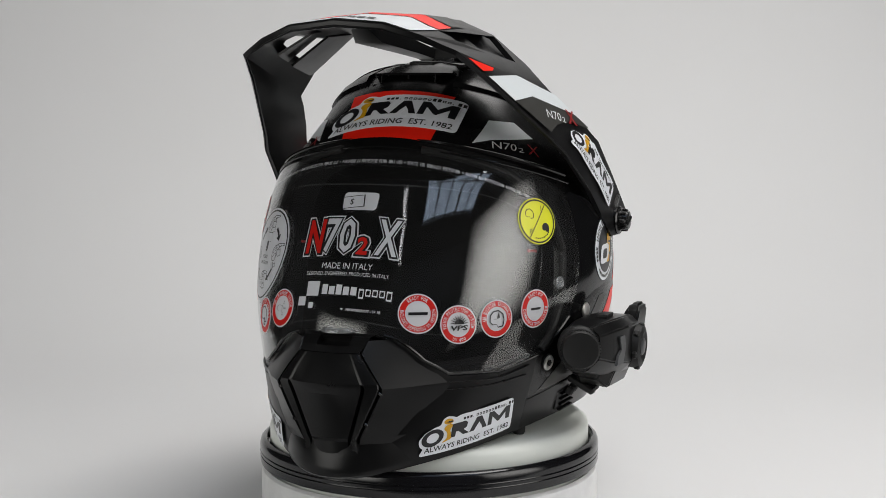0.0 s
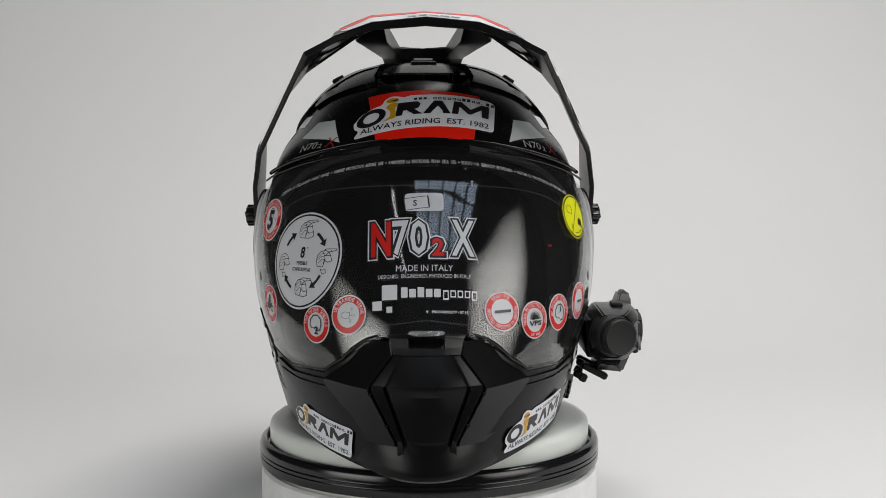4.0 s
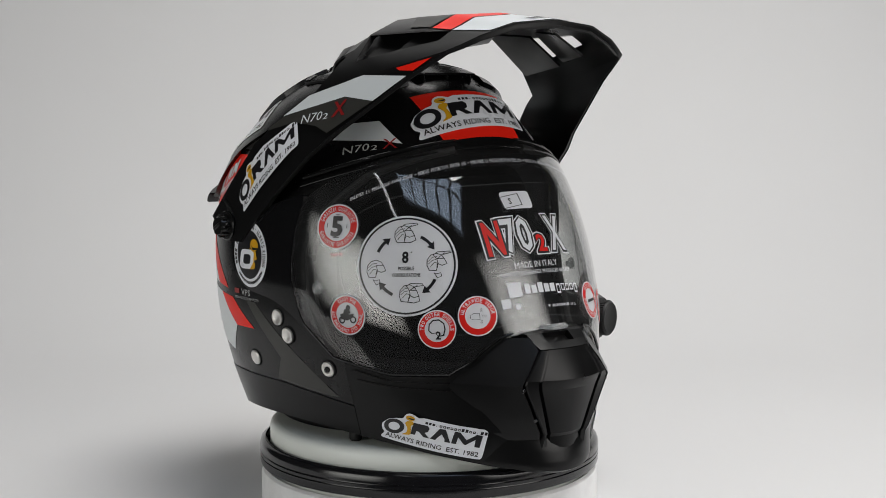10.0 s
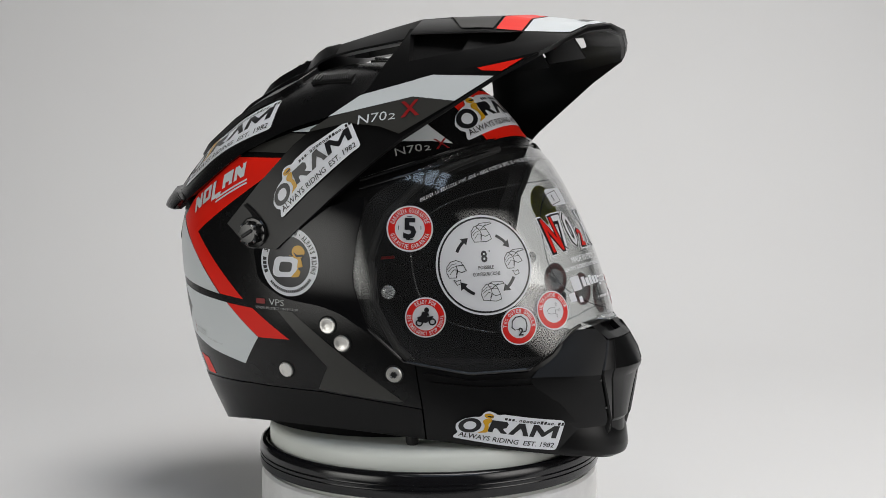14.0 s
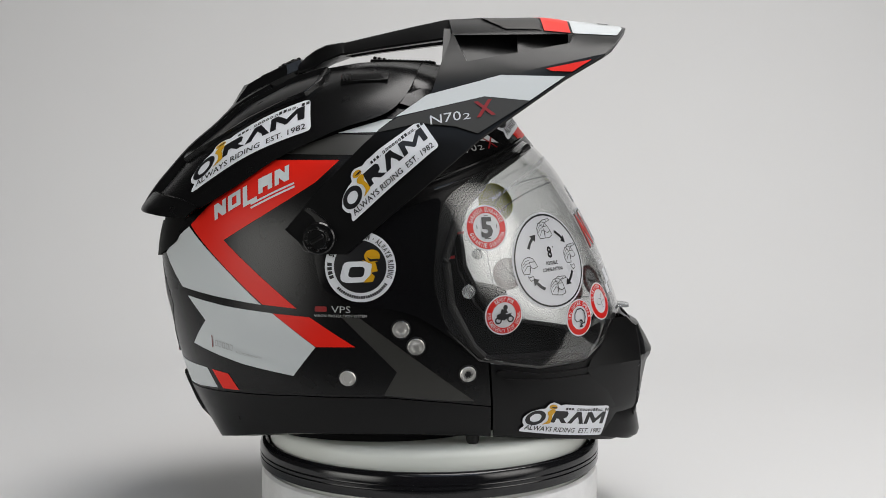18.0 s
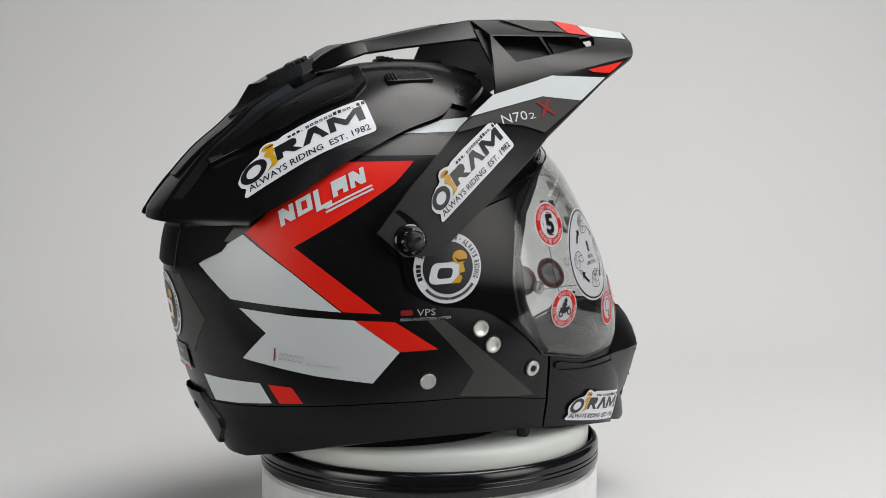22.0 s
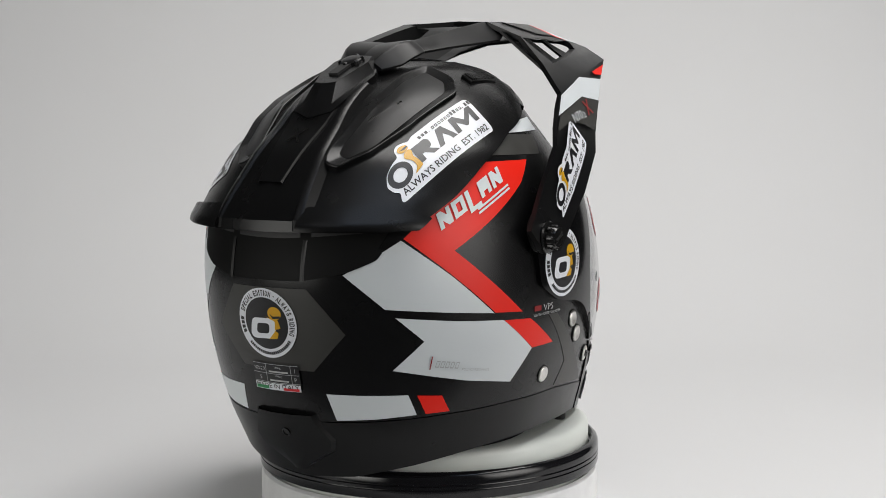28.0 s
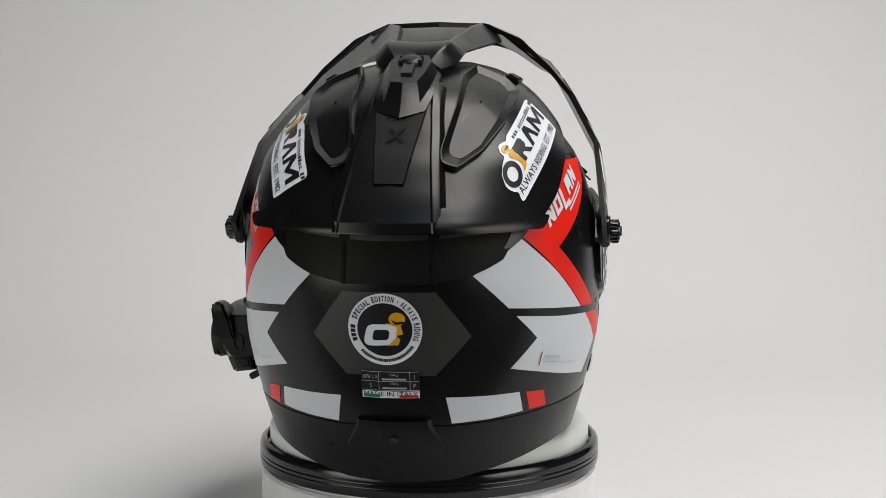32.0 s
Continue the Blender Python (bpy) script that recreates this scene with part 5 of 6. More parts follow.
def build_paint():
    rp = round_place()
    for side in (1, -1):
        for name, pts, mat, lab in (("red_chevron", RED_A, MAT_RED, "bright red painted chevron"), ("white_panel", WHITE_A, MAT_WHITE, "white painted panel"), ("white_panel", WHITE_B, MAT_WHITE, "white painted panel"),
                                    ("red_stripe", RED_B, MAT_RED, "bright red painted stripe"), ("white_panel", WHITE_C, MAT_WHITE, "white painted panel"), ("red_stripe", RED_C, MAT_RED, "bright red painted stripe"),
                                    ("grey_panel", GREY_A, MAT_GREY, "anthracite painted panel"), ("grey_panel", GREY_B, MAT_GREY, "anthracite painted panel"), ("white_panel", WHITE_D, MAT_WHITE, "white painted panel"), ("silver_flash", SILVER_E, MAT_WHITE, "silver white painted flash")):
            lay(name, [([wrap(pts, side)], mat)], rp, SURF_BODY, shell_part, lab, ustep=radians(2.5))
    pi = math.pi
    dark = [(pi - 0.355, -0.037), (pi - 0.195, -0.0085), (pi + 0.195, -0.0085), (pi + 0.355, -0.037), (pi + 0.20, -0.0615), (pi - 0.20, -0.0615)]
    lay("grey_panel", [([poly(dark)], MAT_GREY)], rp, SURF_BODY, shell_part, "anthracite painted panel", ustep=radians(2.5))
    # brow: red block between the two flashes
    fp = flat_place((0.055, 0, 0.093), (0.76, 0, 0.65))
    red = [(-0.0395, 0.026), (0.0395, 0.026), (0.0338, -0.0182), (-0.0338, -0.0182)]
    lay("red_block", [([poly(red)], MAT_RED)], fp, SURF_BODY, shell_part, "bright red painted brow block")
    for y, spin in ((-1, 14), (1, -14)):
        p = flat_place((0.0329, 0.0797 * y, 0.0752), (0.42, 0.70 * y, 0.58), spin=spin)
        lay("model_lettering", [([shift(words("N70", height=0.0060, width=0.0190, shear=0.12), -0.004), shift(words("2", height=0.0038, width=0.0046, shear=0.12), 0.0090, -0.0012)], MAT_SILVER), ([shift(words("X", height=0.0085, width=0.010), 0.0195, 0.001)], MAT_DARKRED)], p, SURF_BODY, shell_part)
    p = flat_place((-0.051, -0.1232, -0.0316), (0, -1, 0))
    lay("visor_system_lettering", [([shift(words("VPS", height=0.0044, width=0.0128), 0.0004, 0.0024), shift(words("VISION PROTECTION SYSTEM", height=0.0018, width=0.035), 0.0, -0.0019)], MAT_SILVER), ([shift(poly(rounded([(-0.004, -0.0018), (0.004, -0.0018), (0.004, 0.0018), (-0.004, 0.0018)], 0.001)), -0.0130, 0.0026)], MAT_DARKRED)], p, SURF_BODY, shell_part)
    for side in (1, -1):
        p = flat_place((-0.1276, -0.099 * side, -0.0601), (-0.52, -0.83 * side, -0.1), spin=-7 * side)
        lay("material_mark", [([bar(-0.0190, -0.0028, -0.0182, 0.0060)], MAT_DARKRED), ([outline(bar(-0.0155 + i * 0.0034, -0.001, -0.0131 + i * 0.0034, 0.0034, 0.15)[0], 0.30) for i in range(5)] + [shift(words("POLYCARBONATE", height=0.0017, width=0.0210), 0.0140, -0.0014)], MAT_SILVER)], p, SURF_BODY, shell_part, base=0.0009)
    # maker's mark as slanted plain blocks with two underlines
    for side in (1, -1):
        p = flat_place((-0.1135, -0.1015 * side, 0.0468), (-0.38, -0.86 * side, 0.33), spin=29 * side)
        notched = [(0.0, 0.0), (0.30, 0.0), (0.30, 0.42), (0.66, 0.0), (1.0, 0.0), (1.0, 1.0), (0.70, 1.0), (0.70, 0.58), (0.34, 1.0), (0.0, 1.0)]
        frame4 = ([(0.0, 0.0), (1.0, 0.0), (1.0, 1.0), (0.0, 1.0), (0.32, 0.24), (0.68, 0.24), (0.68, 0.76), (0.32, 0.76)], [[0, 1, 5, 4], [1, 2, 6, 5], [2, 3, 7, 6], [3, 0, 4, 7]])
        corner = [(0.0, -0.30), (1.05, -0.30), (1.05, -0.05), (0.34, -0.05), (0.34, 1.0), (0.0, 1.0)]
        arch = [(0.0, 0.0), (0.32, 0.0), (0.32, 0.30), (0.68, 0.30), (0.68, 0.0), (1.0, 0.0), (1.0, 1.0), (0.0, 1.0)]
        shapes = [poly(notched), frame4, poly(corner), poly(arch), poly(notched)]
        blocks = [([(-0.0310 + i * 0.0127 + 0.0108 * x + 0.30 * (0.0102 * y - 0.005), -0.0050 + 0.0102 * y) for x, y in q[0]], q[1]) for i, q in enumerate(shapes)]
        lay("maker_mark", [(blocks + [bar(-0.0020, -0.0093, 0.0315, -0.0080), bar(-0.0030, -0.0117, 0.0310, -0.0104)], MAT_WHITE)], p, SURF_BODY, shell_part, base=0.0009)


build_paint()


def shop_sticker(centre, normal, up, spin, w, target, parent, base=0.0004):
    """White banner sticker with a ring, three dark blocks, an amber figure and a line of words."""
    s = w
    edge = rounded([(0.0, 0.0), (0.985, 0.0), (1.005, 0.022), (1.035, 0.255), (1.035, 0.288), (1.005, 0.306), (0.42, 0.316), (0.372, 0.300), (0.345, 0.316), (0.285, 0.332), (0.235, 0.308), (0.215, 0.260), (0.15, 0.250), (0.06, 0.215), (-0.005, 0.152), (0.0, 0.092), (0.032, 0.068), (-0.01, 0.018)], 0.022, 4)
    letter = [[(0.300, 0.122), (0.348, 0.122), (0.358, 0.166), (0.384, 0.166), (0.430, 0.122), (0.494, 0.122), (0.440, 0.170), (0.474, 0.184), (0.488, 0.224), (0.468, 0.246), (0.326, 0.246)],
              [(0.498, 0.122), (0.552, 0.122), (0.572, 0.150), (0.612, 0.194), (0.640, 0.150), (0.644, 0.122), (0.698, 0.122), (0.646, 0.246), (0.588, 0.246)],
              [(0.706, 0.122), (0.752, 0.122), (0.768, 0.196), (0.826, 0.132), (0.846, 0.132), (0.930, 0.196), (0.924, 0.122), (0.974, 0.122), (0.992, 0.246), (0.936, 0.246), (0.848, 0.180), (0.786, 0.246), (0.732, 0.246)]]
    dark = [([(x + 0.30 * (y - 0.157), y) for x, y in ring(0.058, 0.104, 40, 1.0, 0.76, 0.127, 0.157)[0]], ring(0.058, 0.104, 40)[1])] + [poly(p) for p in letter]
    amber = [oval(0.290, 0.282, 0.046, 0.026), poly(rounded([(0.262, 0.250), (0.318, 0.258), (0.330, 0.236), (0.296, 0.200), (0.305, 0.172), (0.302, 0.112), (0.205, 0.092), (0.262, 0.130), (0.268, 0.180), (0.235, 0.222)], 0.016))]
    tall = [1, 1, 1, 0, 1, 1, 1, 1, 1, 1, 2, 2, 1, 1, 0, 2, 2]
    url = [bar(0.402 + i * 0.0352, 0.2615 - 0.010 * i / 17, 0.402 + i * 0.0352 + (0.024 if k else 0.007), 0.2655 - 0.010 * i / 17 + (0.0, 0.0185, 0.026)[k] - (0.0 if k else -0.004), 0.15) for i, k in enumerate(tall)]
    url = [outline(q[0], 0.55) if k == 1 and i > 2 else q for i, (q, k) in enumerate(zip(url, tall))]
    line = [shift(words("ALWAYS RIDING  EST. 1982", height=0.050, width=0.93, bold=0.012, shear=0.15), 0.505, 0.051)]
    mark = [poly([(0.258, 0.282), (0.300, 0.270), (0.334, 0.274), (0.330, 0.286), (0.290, 0.284)])]
    flip = lambda sh: [([(x - 0.5, (y - 0.14) / 1.10) for x, y in q[0]], q[1]) for q in sh]
    edge, dark, amber, url, line, mark = flip([poly(edge)])[0][0], flip(dark), flip(amber), flip(url), flip(line), flip(mark)
    sc = lambda sh: [([(x * s, y * s * 1.10) for x, y in q[0]], q[1]) for q in sh]
    return lay("shop_sticker", [(sc([poly(edge)]), MAT_VINYL), (sc(dark + url + line), MAT_INK), (sc(amber), MAT_YELLOW), (sc(mark), MAT_INK)], flat_place(centre, normal, up, spin), target, parent, "white banner sticker with dark blocks and amber figure", base=base)


shop_sticker((0.0560, -0.001, 0.0992), (0.76, 0, 0.65), (0, 0, 1), 3.5, 0.0960, SURF_BODY, shell_part, 0.0009)
shop_sticker((0.0985, -0.0705, -0.1135), (0.53, -0.83, -0.15), (0, 0, 1), -9, 0.0700, SURF_CHIN, chin_part, 0.0016)
shop_sticker((0.0960, 0.0735, -0.1110), (0.53, 0.83, -0.15), (0, 0, 1), 8, 0.0740, SURF_CHIN, chin_part, 0.0016)
shop_sticker((-0.1205, -0.0815, 0.0790), (-0.38, -0.66, 0.62), (0, 0, 1), 33, 0.0955, SURF_ROOF, roof_part)
shop_sticker((-0.1205, 0.0815, 0.0790), (-0.38, 0.66, 0.62), (0, 0, 1), -33, 0.0955, SURF_ROOF, roof_part)
shop_sticker((-0.0205, -0.1235, 0.0620), (-0.08, -0.93, 0.36), (0, 0, 1), 43, 0.0735, SURF_PEAK, peak_part, 0.0012)
shop_sticker((-0.0205, 0.1235, 0.0620), (-0.08, 0.93, 0.36), (0, 0, 1), -43, 0.0735, SURF_PEAK, peak_part, 0.0012)


def round_badge(centre, normal, r, target, parent, spin=0, base=0.0004):
    """Round black badge with a white ring, ring-shaped mark and amber figure."""
    ringtext = arc_words("SPECIAL EDITION - ALWAYS RIDING", r * 0.865, r * 0.16, 70, 184, bold=0.03)
    bars = arc_bars(r * 0.865, r * 0.13, 172, 204, 4) + arc_bars(r * 0.865, r * 0.085, 222, 328, 24)
    silver = [outline(rounded([(-0.58, -0.34), (-0.46, 0.14), (0.24, 0.16), (0.38, 0.04), (0.28, -0.42), (-0.46, -0.46)], 0.16), 0.50)]
    amber = [oval(0.34, 0.30, 0.22, 0.19), poly(rounded([(0.02, 0.20), (0.20, 0.16), (0.44, 0.12), (0.50, -0.12), (0.30, -0.16), (0.42, -0.26), (0.36, -0.42), (0.08, -0.44), (0.30, -0.22), (0.34, 0.08)], 0.04))]
    visor = [poly(rounded([(0.18, 0.30), (0.30, 0.22), (0.54, 0.24), (0.52, 0.17), (0.28, 0.15)], 0.03))]
    sc = lambda sh: [shift(q, 0, 0, r) for q in sh]
    return lay("round_badge", [([oval(0, 0, r, r, 56)], MAT_VINYL), ([oval(0, 0, r * 0.74, r * 0.74, 48)] + ringtext + bars, MAT_INK), (sc(silver), MAT_VINYL), (sc(amber), MAT_YELLOW), (sc(visor), MAT_INK)], flat_place(centre, normal, (0, 0, 1), spin), target, parent, "round black badge with white lettered rim", base=base)


round_badge((-0.0372, -0.1279, -0.0003), (0, -1, 0), 0.0233, SURF_SIDE, side_plates[0])
round_badge((-0.0372, 0.1279, -0.0003), (0, 1, 0), 0.0233, SURF_SIDE, side_plates[1])
round_badge((-0.1915, 0.0024, -0.0317), (-0.985, 0.0, -0.17), 0.0230, SURF_BODY, shell_part, base=0.0010)


def build_rear_label():
    w, h = 0.0355, 0.0118
    lines = [bar(-w / 2, h, w / 2, h + 0.0003), bar(-w / 2, 0.0055, w / 2, 0.0058), bar(-w / 2, -0.0005, w / 2, -0.0002), bar(-0.0072, -0.0003, -0.0069, h), bar(0.0120, -0.0003, 0.0123, h)]
    text = [shift(words("N70-2 X", height=0.0024, width=0.0092), -0.0122, 0.0086), shift(words("S", height=0.0026), -0.0122, 0.0026), shift(words("J", height=0.0026), 0.0150, 0.0086), shift(words("P", height=0.0026), 0.0150, 0.0026),
            shift(words("1360 g.", height=0.0018), 0.0025, 0.0098), shift(words("1540 g.", height=0.0018), 0.0025, 0.0040), bar(-0.005, 0.0065, 0.010, 0.0076), bar(-0.005, 0.0006, 0.010, 0.0017)]
    lay("size_label", [([bar(-w / 2 - 0.0005, -0.0006, w / 2 + 0.0005, h + 0.0008)], MAT_INK), (lines + text, MAT_SILVER), ([bar(-w / 2, -0.0055, w / 2, -0.0009)], MAT_VINYL), ([shift(words("MADE IN ITALY", height=0.0030, width=0.0335), 0, -0.0027)], MAT_INK), ([bar(-w / 2 + 0.001, -0.0050, -0.0065, -0.0028)], MAT_GREEN), ([bar(0.0055, -0.0050, w / 2 - 0.001, -0.0032)], MAT_REDINK)],
        flat_place((-0.1845, 0.0002, -0.0705), (-0.98, 0.0, -0.2)), SURF_BODY, shell_part, base=0.0012, label="black size label with an Italian tricolour strip")


build_rear_label()


# visor stickers
def red_badge(centre, r, top, bottom, inside, spin=0.0, span=150, spanb=150):
    loc, normal, _, _ = SURF_VISOR.find_nearest(Vector(centre))
    c = Vector(centre)
    out = Vector((c.x + 0.03, c.y, 0)).normalized()
    if normal.dot(out) < 0:
        normal = -normal
    red = [ring(r * 0.64, r * 0.93, 48)]
    text = arc_words(top, r * 0.785, r * 0.20, 90, span, bold=0.02)
    if bottom:
        text += arc_words(bottom, r * 0.785, r * 0.19, 270, spanb, inward=True, bold=0.02)
    lay("round_sticker", [([oval(0, 0, r, r, 48)], MAT_FILM), (red, MAT_REDFILM), (text, MAT_FILM), ([shift(q, 0, 0, r) for q in inside], MAT_INK)], flat_place(loc, normal, (0, 0, 1), spin, 0.02), SURF_VISOR, visor_part, "round white sticker with a red lettered rim")


HEAD = [(-0.36, -0.12), (-0.34, 0.15), (-0.18, 0.33), (0.08, 0.36), (0.30, 0.20), (0.36, -0.05), (0.30, -0.32), (0.05, -0.36), (-0.05, -0.22), (-0.22, -0.24)]


RIDER = [ring(0.11, 0.18, 20, cx=-0.30, cy=-0.26), ring(0.11, 0.18, 20, cx=0.34, cy=-0.20), poly([(-0.34, -0.20), (0.02, -0.26), (0.30, -0.10), (0.40, 0.10), (0.12, 0.04), (-0.04, 0.14), (-0.40, 0.02)]), poly([(-0.22, 0.02), (0.0, 0.06), (0.20, 0.12), (0.10, 0.28), (-0.16, 0.30)]), oval(0.06, 0.38, 0.12, 0.13, 16)]
red_badge((0.0562, -0.1082, -0.0344), 0.0135, "READY FOR", "ESS EMERGENCY STOP SIGNAL", RIDER, span=80, spanb=200)
red_badge((0.1085, -0.0739, -0.0412), 0.0127, "TWO OUTER SHELLS", "", [shift(outline(HEAD, 0.14), 0, 0.08, 1.25), shift(words("2", height=0.42, bold=0.03), 0.08, -0.30)], span=190)
red_badge((0.1240, -0.0519, -0.0324), 0.0132, "ULTRAWIDE VISOR", "", [outline([(-0.4, 0.02), (-0.2, 0.14), (0.1, 0.12), (0.12, -0.18), (-0.2, -0.2), (-0.38, -0.14)], 0.1)] + [poly([(0.16 + 0.1 * i, 0.08), (0.24 + 0.1 * i, 0.0), (0.16 + 0.1 * i, -0.08), (0.21 + 0.1 * i, 0.0)]) for i in range(3)] + [poly([(0.1, 0.2 + 0.1 * i), (0.18, 0.28 + 0.1 * i), (0.26, 0.2 + 0.1 * i), (0.18, 0.24 + 0.1 * i)]) for i in range(2)] + [poly([(0.1, -0.2 - 0.1 * i), (0.18, -0.28 - 0.1 * i), (0.26, -0.2 - 0.1 * i), (0.18, -0.24 - 0.1 * i)]) for i in range(2)], span=170)
red_badge((0.1223, 0.0498, -0.0312), 0.0132, "READY FOR", "INCLUDED DEPENDING ON VERSION", [bar(-0.48, -0.07, 0.48, 0.07, 0.2)], span=80, spanb=210)
red_badge((0.1091, 0.0735, -0.0388), 0.0127, "VISION PROTECTION SYSTEM", "UV 400", [shift(words("VPS", height=0.27, width=0.96, bold=0.03, shear=0.2), 0, -0.17), ring(0.0, 0.27, 20, cx=0.02, cy=0.02, a0=0, a1=180)] + [shift(poly([(0.29, -0.035), (0.52, 0.0), (0.29, 0.035)]), 0.02, 0.02, 1, a) for a in range(8, 180, 18)], span=215, spanb=55)
red_badge((0.0870, 0.0912, -0.0370), 0.0127, "AIR BOOSTER TECHNOLOGY", "", [shift(outline(HEAD, 0.14), 0, 0, 1.3), poly([(-0.38, -0.06), (0.18, 0.06), (0.12, 0.38), (0.10, 0.02)])], span=200)
red_badge((0.0580, 0.1080, -0.0331), 0.0132, "READY FOR", "COMMUNICATION SYSTEM", [bar(-0.34, -0.06, 0.34, 0.06, 0.2)], span=80, spanb=190)
red_badge((0.0451, -0.1089, 0.0240), 0.0153, "GARANZIA GUARANTEE", "GARANTIE GARANTIA", [shift(words("5", height=0.92, bold=0.04), 0, 0)] + [bar(-0.1, 0.50, 0.1, 0.53), bar(0.46, -0.05, 0.49, 0.12), bar(-0.49, -0.05, -0.46, 0.12), bar(-0.15, -0.50, 0.15, -0.46)], span=150, spanb=150)


def build_visor_prints():
    # big round sticker
    c = Vector((0.0880, -0.0832, -0.0003))
    r = 0.0334
    arrows = []
    for a in (50, -40, -130, 140):
        arrows.append(ring(0.60, 0.66, 8, a0=a + 14, a1=a - 8))
        q = radians(a - 8)
        e = radians(a - 20)
        arrows.append(poly([(0.54 * math.cos(q), 0.54 * math.sin(q)), (0.63 * math.cos(e), 0.63 * math.sin(e)), (0.72 * math.cos(q), 0.72 * math.sin(q))]))
    heads = []
    dome = [(-0.40, -0.30), (-0.46, -0.05), (-0.40, 0.20), (-0.20, 0.38), (0.06, 0.40), (0.26, 0.28), (0.34, 0.12)]
    port = [(0.02, 0.16), (0.34, 0.12), (0.42, -0.14), (0.20, -0.18), (0.04, -0.08)]
    chin = [(0.04, -0.08), (0.20, -0.18), (0.42, -0.14), (0.44, -0.36), (0.18, -0.42), (-0.40, -0.30)]
    brim = [(-0.10, 0.36), (0.10, 0.46), (0.62, 0.40), (0.66, 0.32), (0.28, 0.30), (0.02, 0.14)]
    for k, (x, y, rot) in enumerate(((-0.04, 0.62, 12), (0.60, 0.06, 12), (0.06, -0.56, 4), (-0.60, -0.06, 8))):
        w = 0.030
        shapes = [stroke(dome, w), stroke(port + port[:1], w), stroke([(-0.40, -0.30), (-0.1, -0.36), (0.04, -0.08)], w)]
        shapes += [stroke(chin[1:5] + [(-0.1, -0.36)], w)] if k in (0, 2) else [shift(stroke(chin[:5] + chin[:1], w * 1.2), -0.25, -0.38, 0.75)]
        shapes += [stroke(brim + brim[:1], w), stroke([(0.02, 0.14), (0.40, 0.36)], w * 0.7)] if k != 3 else []
        shapes += [stroke([(-0.34, -0.16), (-0.12, 0.02), (0.02, -0.04), (-0.06, -0.22)], w * 0.8), stroke([(-0.40, 0.10), (-0.16, 0.26), (0.04, 0.26)], w * 0.7), stroke([(-0.38, 0.0), (-0.2, 0.12), (-0.02, 0.14)], w * 0.7)]
        heads += [shift(q, x, y, 0.44, rot) for q in shapes]
    mid = [shift(words("8", height=0.24, width=0.13, bold=0.03), -0.02, 0.16), oval(0.10, 0.26, 0.015, 0.015, 8), shift(words("POSSIBLE", height=0.075, width=0.32, bold=0.01), 0, -0.06), shift(words("CONFIGURATIONS", height=0.075, width=0.56, bold=0.01), 0, -0.19)]
    sc = lambda sh: [shift(q, 0, 0, r) for q in sh]
    lay("round_sticker", [([oval(0, 0, r, r, 64)], MAT_FILM), (sc([ring(0.925, 0.96, 64)] + arrows + heads + mid), MAT_INK)], flat_place(c, (0.66, -0.72, 0.24), (0, 0, 1), 2, 0.03), SURF_VISOR, visor_part, "large round white sticker with four helmet sketches and arrows")
    # type approval sticker
    ink = [ring(0.88, 0.95, 48), shift(bar(-0.86, -0.02, 0.86, 0.02), 0, 0, 1, 52)]
    ink += [shift(outline(HEAD, 0.14), -0.36, 0.34, 0.62), shift(poly(HEAD), 0.40, -0.30, 0.55), shift(words("J", height=0.22), 0.28, 0.55), shift(words("P", height=0.22), -0.42, -0.42)] + arc_bars(0.74, 0.05, 250, 320, 8)
    y = 0.0160
    lay("round_sticker", [([oval(0, 0, y, y, 48)], MAT_LEMON), ([shift(q, 0, 0, y) for q in ink], MAT_INK)], flat_place((0.0485, 0.1062, 0.0257), (0.48, 0.84, 0.22), (0, 0, 1), 0, 0.02), SURF_VISOR, visor_part, "round lemon yellow approval sticker")
    # size sticker
    lay("size_sticker", [([poly(rounded([(-0.0130, -0.0066), (0.0130, -0.0066), (0.0130, 0.0066), (-0.0130, 0.0066)], 0.003))], MAT_FILM), ([shift(outline([(-0.0085, -0.0045), (0.0085, -0.0045), (0.0085, 0.0045), (-0.0085, 0.0045)], 0.1), -0.005, -0.0006, 1, 7), shift(words("S", height=0.0045, bold=0.02), -0.006, -0.0006)], MAT_INK)],
        flat_place((0.103, -0.001, 0.040), (0.86, 0, 0.5), (0, 0, 1), 0, 0.02), SURF_VISOR, visor_part, "white rounded size sticker")
    # big model print and the words under it
    p = flat_place((0.112, -0.001, 0.0150), (0.90, 0, 0.42), (0, 0, 1), 0, 0.04)
    x0 = -0.0365
    glyphs = [("N", x0 + 0.0080, 0.0005, 0.0245, 0.0128), ("7", x0 + 0.0208, 0.0010, 0.0245, 0.0108), ("0", x0 + 0.0328, 0.0010, 0.0245, 0.0112), ("2", x0 + 0.0455, -0.0060, 0.0125, 0.0080), ("X", 0.0255, 0.0010, 0.0255, 0.0150)]
    plate = [shift(words(ch, height=h + 0.0044, width=w + 0.0050, bold=0.11), x, y) for ch, x, y, h, w in glyphs]
    rim = [shift(words(ch, height=h + 0.0026, width=w + 0.0030, bold=0.08), x, y) for ch, x, y, h, w in glyphs]
    face = [shift(words(ch, height=h, width=w, bold=0.015), x, y) for ch, x, y, h, w in glyphs if ch in "70X"]
    red = [shift(words(ch, height=h, width=w, bold=0.03), x, y) for ch, x, y, h, w in glyphs if ch in "N2"]
    lay("model_print", [(plate, MAT_FILM), (rim, MAT_INK), (face, MAT_FILM), (red, MAT_REDFILM)], p, SURF_VISOR, visor_part, "large red and white outlined model lettering")
    p = flat_place((0.128, -0.001, -0.0130), (0.93, 0, 0.37), (0, 0, 1), 0, 0.04)
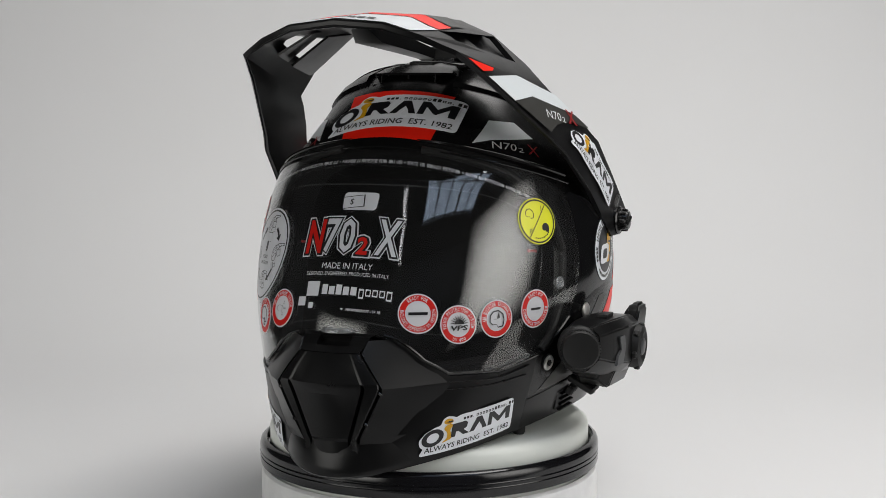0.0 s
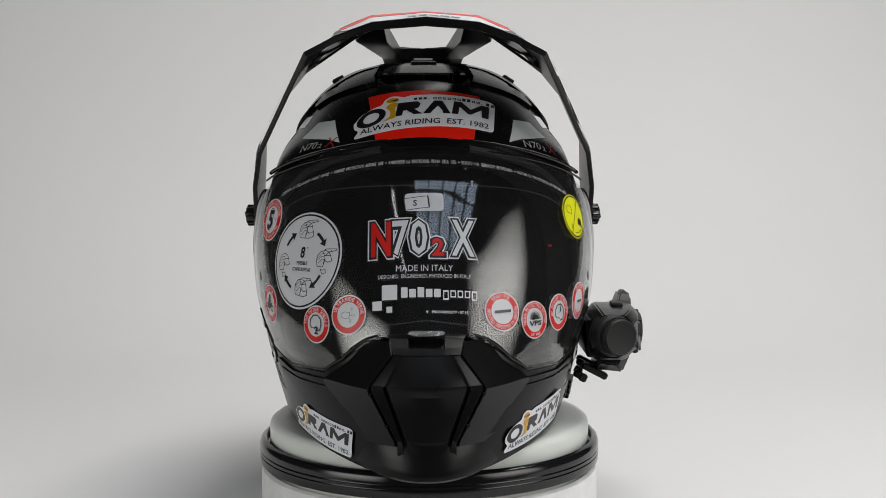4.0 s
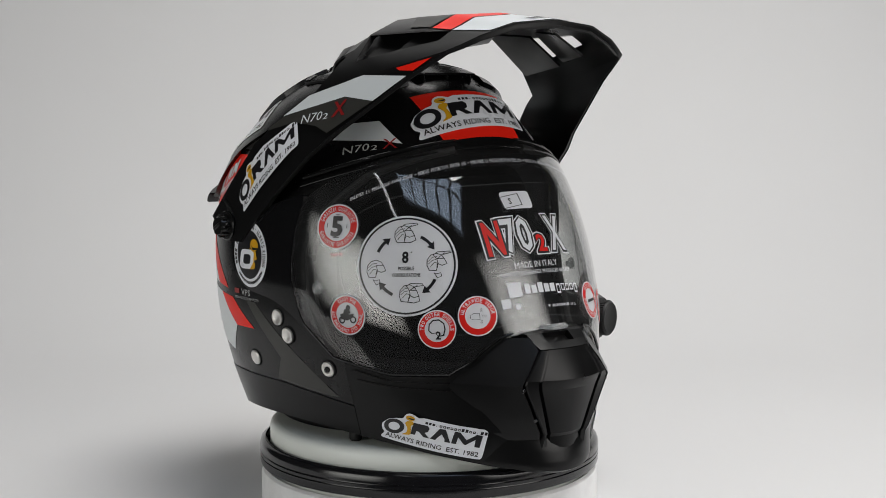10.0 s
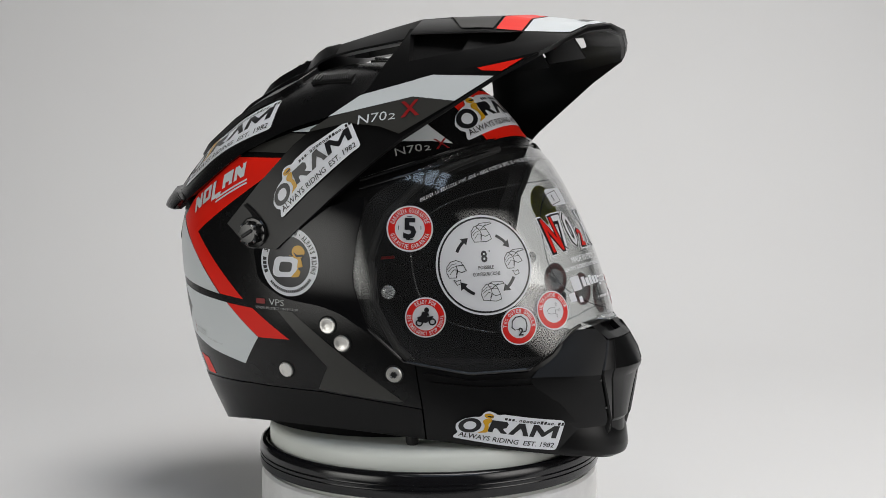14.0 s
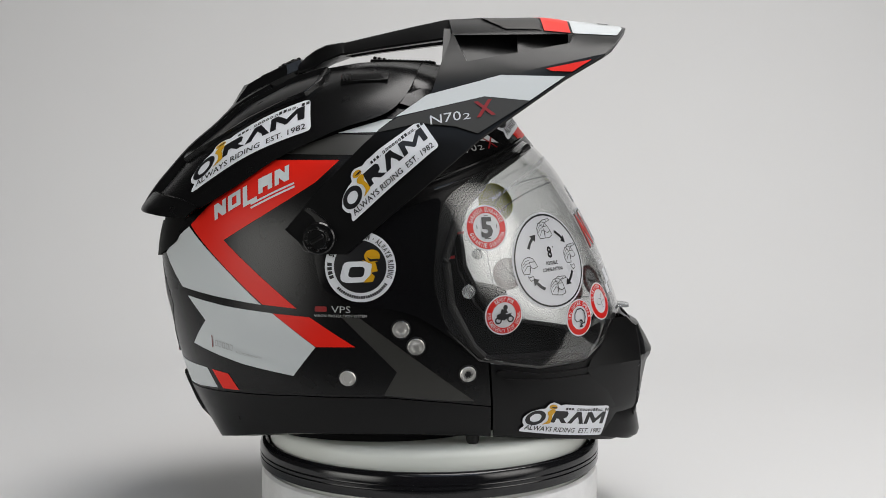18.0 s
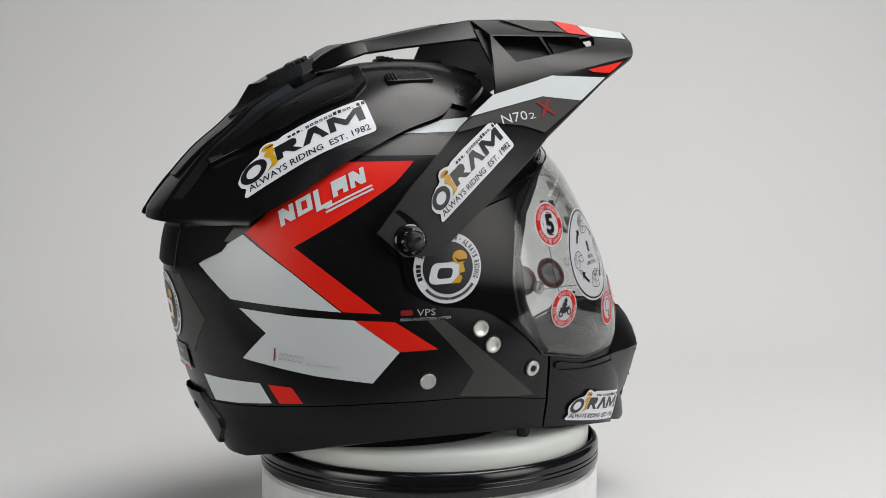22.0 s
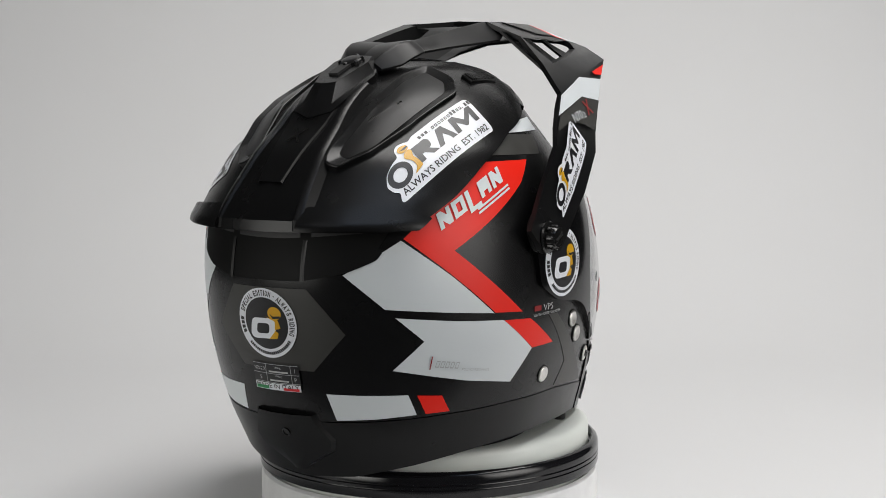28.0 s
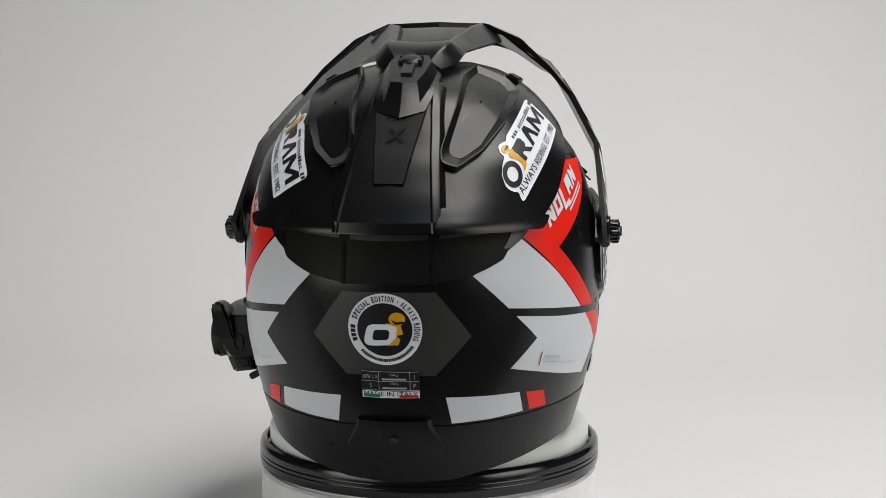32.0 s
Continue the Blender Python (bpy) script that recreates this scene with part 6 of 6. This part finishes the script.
    white = [shift(words("MADE IN ITALY", height=0.0042, width=0.0375), 0, 0.0118), shift(words("DESIGNED, ENGINEERED, PRODUCED IN ITALY", height=0.0030, width=0.0610), 0, 0.0062),
             bar(-0.0280, -0.0092, -0.0180, 0.0008), bar(-0.0342, -0.0158, -0.0280, -0.0096), bar(-0.0250, -0.0176, -0.0212, -0.0136)]
    white += [bar(-0.0155 + i * 0.0054, -0.0080, -0.0112 + i * 0.0054, -0.0024 + (0.0012 if i in (0, 2) else 0)) for i in range(5)] + [outline(bar(0.0120 + i * 0.0047, -0.0080 - (0.0018 if i in (0, 4) else 0), 0.0156 + i * 0.0047, -0.0032)[0], 0.36) for i in range(5)]
    white += [shift(words("PROVI00000077 - 07 18", height=0.0019, width=0.0235, bold=0.01), 0.0165, -0.0178), poly([(0.0005, -0.0170), (0.0025, -0.0170), (0.0015, -0.0187)])]
    lay("visor_print", [(white, MAT_FILM)], p, SURF_VISOR, visor_part, "white printed words and square logo")
    # notice along the visor's top edge, letter by letter
    text = "ENLEVER LA PELLICULE AVANT USAGE - REMOVE PROTECTION BEFORE USE - RIMUOVERE LA PROTEZIONE PRIMA DELL'USO - SCHUTZ VOR GEBRAUCH ENTFERNEN - QUITAR LA PROTECCION ANTES DEL USO"
    span = radians(104)
    shapes = []
    for i, ch in enumerate(text):
        if ch == " ":
            continue
        a = -span / 2 + span * (i + 0.5) / len(text)
        zc = 0.0663 - 0.0245 * abs(a / (span / 2)) ** 2.2
        slope = -0.0245 * 2.2 * abs(a / (span / 2)) ** 1.2 / (span / 2) * (1 if a > 0 else -1)
        g = words(ch, height=0.0022 if ch not in "-'" else 0.0005, width=None if ch in "I'" else 0.0085, bold=0.015)
        if ch in "I'":
            g = ([(x / 0.13, y) for x, y in g[0]], g[1])
        shapes.append([(a + x, zc + y + slope * x) for x, y in g[0]])
        shapes[-1] = (shapes[-1], g[1])
    lay("edge_notice", [(shapes, MAT_FILM)], round_place(-0.03), SURF_VISOR, visor_part, ustep=radians(4), base=0.0003)


build_visor_prints()


def build_peak_paint():
    for side in (1, -1):
        n = Vector((0.083, -0.90 * side, 0.425))
        place = flat_place((0.045, -0.100 * side, 0.105), n)
        m = (Matrix.Translation((0.045, -0.100 * side, 0.105)) @ frame_to(n)).inverted()

        def flat(pts):
            return poly([tuple((m @ Vector((p[0], p[1] * side, p[2]))).to_2d()) for p in pts])
        white = [(-0.0150, -0.1110, 0.0965), (0.0050, -0.1020, 0.1105), (0.0545, -0.0916, 0.1238), (0.0965, -0.0882, 0.1228), (0.0729, -0.0981, 0.1069), (0.0431, -0.0995, 0.1098)]
        red = [(0.0840, -0.0872, 0.1282), (0.1145, -0.0812, 0.1342), (0.1013, -0.0860, 0.1258), (0.0878, -0.0871, 0.1262)]
        grey = [(-0.0300, -0.1178, 0.0855), (-0.0132, -0.1110, 0.0962), (0.0429, -0.0997, 0.1094), (0.0728, -0.0983, 0.1065), (0.0391, -0.1113, 0.0855), (0.0242, -0.1105, 0.0901), (0.0007, -0.1116, 0.0924)]
        lay("peak_graphic", [([flat(white)], MAT_WHITE), ([flat(red)], MAT_RED), ([flat(grey)], MAT_GREY)], place, SURF_PEAK, peak_part, "red, white and grey painted flash", step=0.003, base=0.0009)
        p = flat_place((0.0205, -0.1070 * side, 0.0965), (-0.05, -0.80 * side, 0.6), spin=15 * side)
        k = 0.0225
        lay("model_lettering", [([shift(words("N70", height=0.0064, width=0.0205, shear=0.12), -0.003, -0.001), shift(words("2", height=0.0042, width=0.0050, shear=0.12), 0.0108, -0.0022)], MAT_WHITE), ([shift(words("X", height=0.0112, width=0.0130, bold=0.02), k + 0.001, 0.0012)], MAT_DARKRED)], p, SURF_PEAK, peak_part, base=0.0016, step=0.003)
    p = flat_place((0.10, 0, 0.164), (0.1, 0, 1), (-1, 0, 0))
    up = [poly([(-0.050, -0.0345), (-0.034, -0.0385), (0.034, -0.0385), (0.050, -0.0345), (0.0560, -0.0040), (0.0, 0.0035), (-0.0560, -0.0040)])]
    redq = [poly([(-0.0562, -0.0024), (0.0, 0.0050), (0.0562, -0.0024), (0.0570, 0.0160), (0.0, 0.0245), (-0.0570, 0.0160)])]
    greyq = [poly([(-0.0572, 0.0180), (0.0, 0.0265), (0.0572, 0.0180), (0.0560, 0.0420), (0.0330, 0.0620), (-0.0330, 0.0620), (-0.0560, 0.0420)])]
    blocks = [bar(-0.0165 + i * 0.0070, -0.0300, -0.0112 + i * 0.0070, -0.0225, -0.2) for i in range(5)]
    lay("peak_graphic", [(up, MAT_WHITE), (redq, MAT_RED), (greyq, MAT_GREY), (blocks, MAT_INK)], p, SURF_PEAK, peak_part, "red, white and grey painted top band", step=0.004, base=0.0005)


build_peak_paint()


# ---- roof, rear and side hardware ----
SURF_ROOF0 = surface_of(roof_part)
build_spine()
build_scoops()
build_front_vent()
build_rear()
build_underside()
intercom = build_intercom()


def motions():
    walk(helmet, turning_rows(0, -0.00346, Z0))
    walk(intercom, turning_rows(0, -0.00346, Z0))
    walk(plate, turning_rows())


motions()
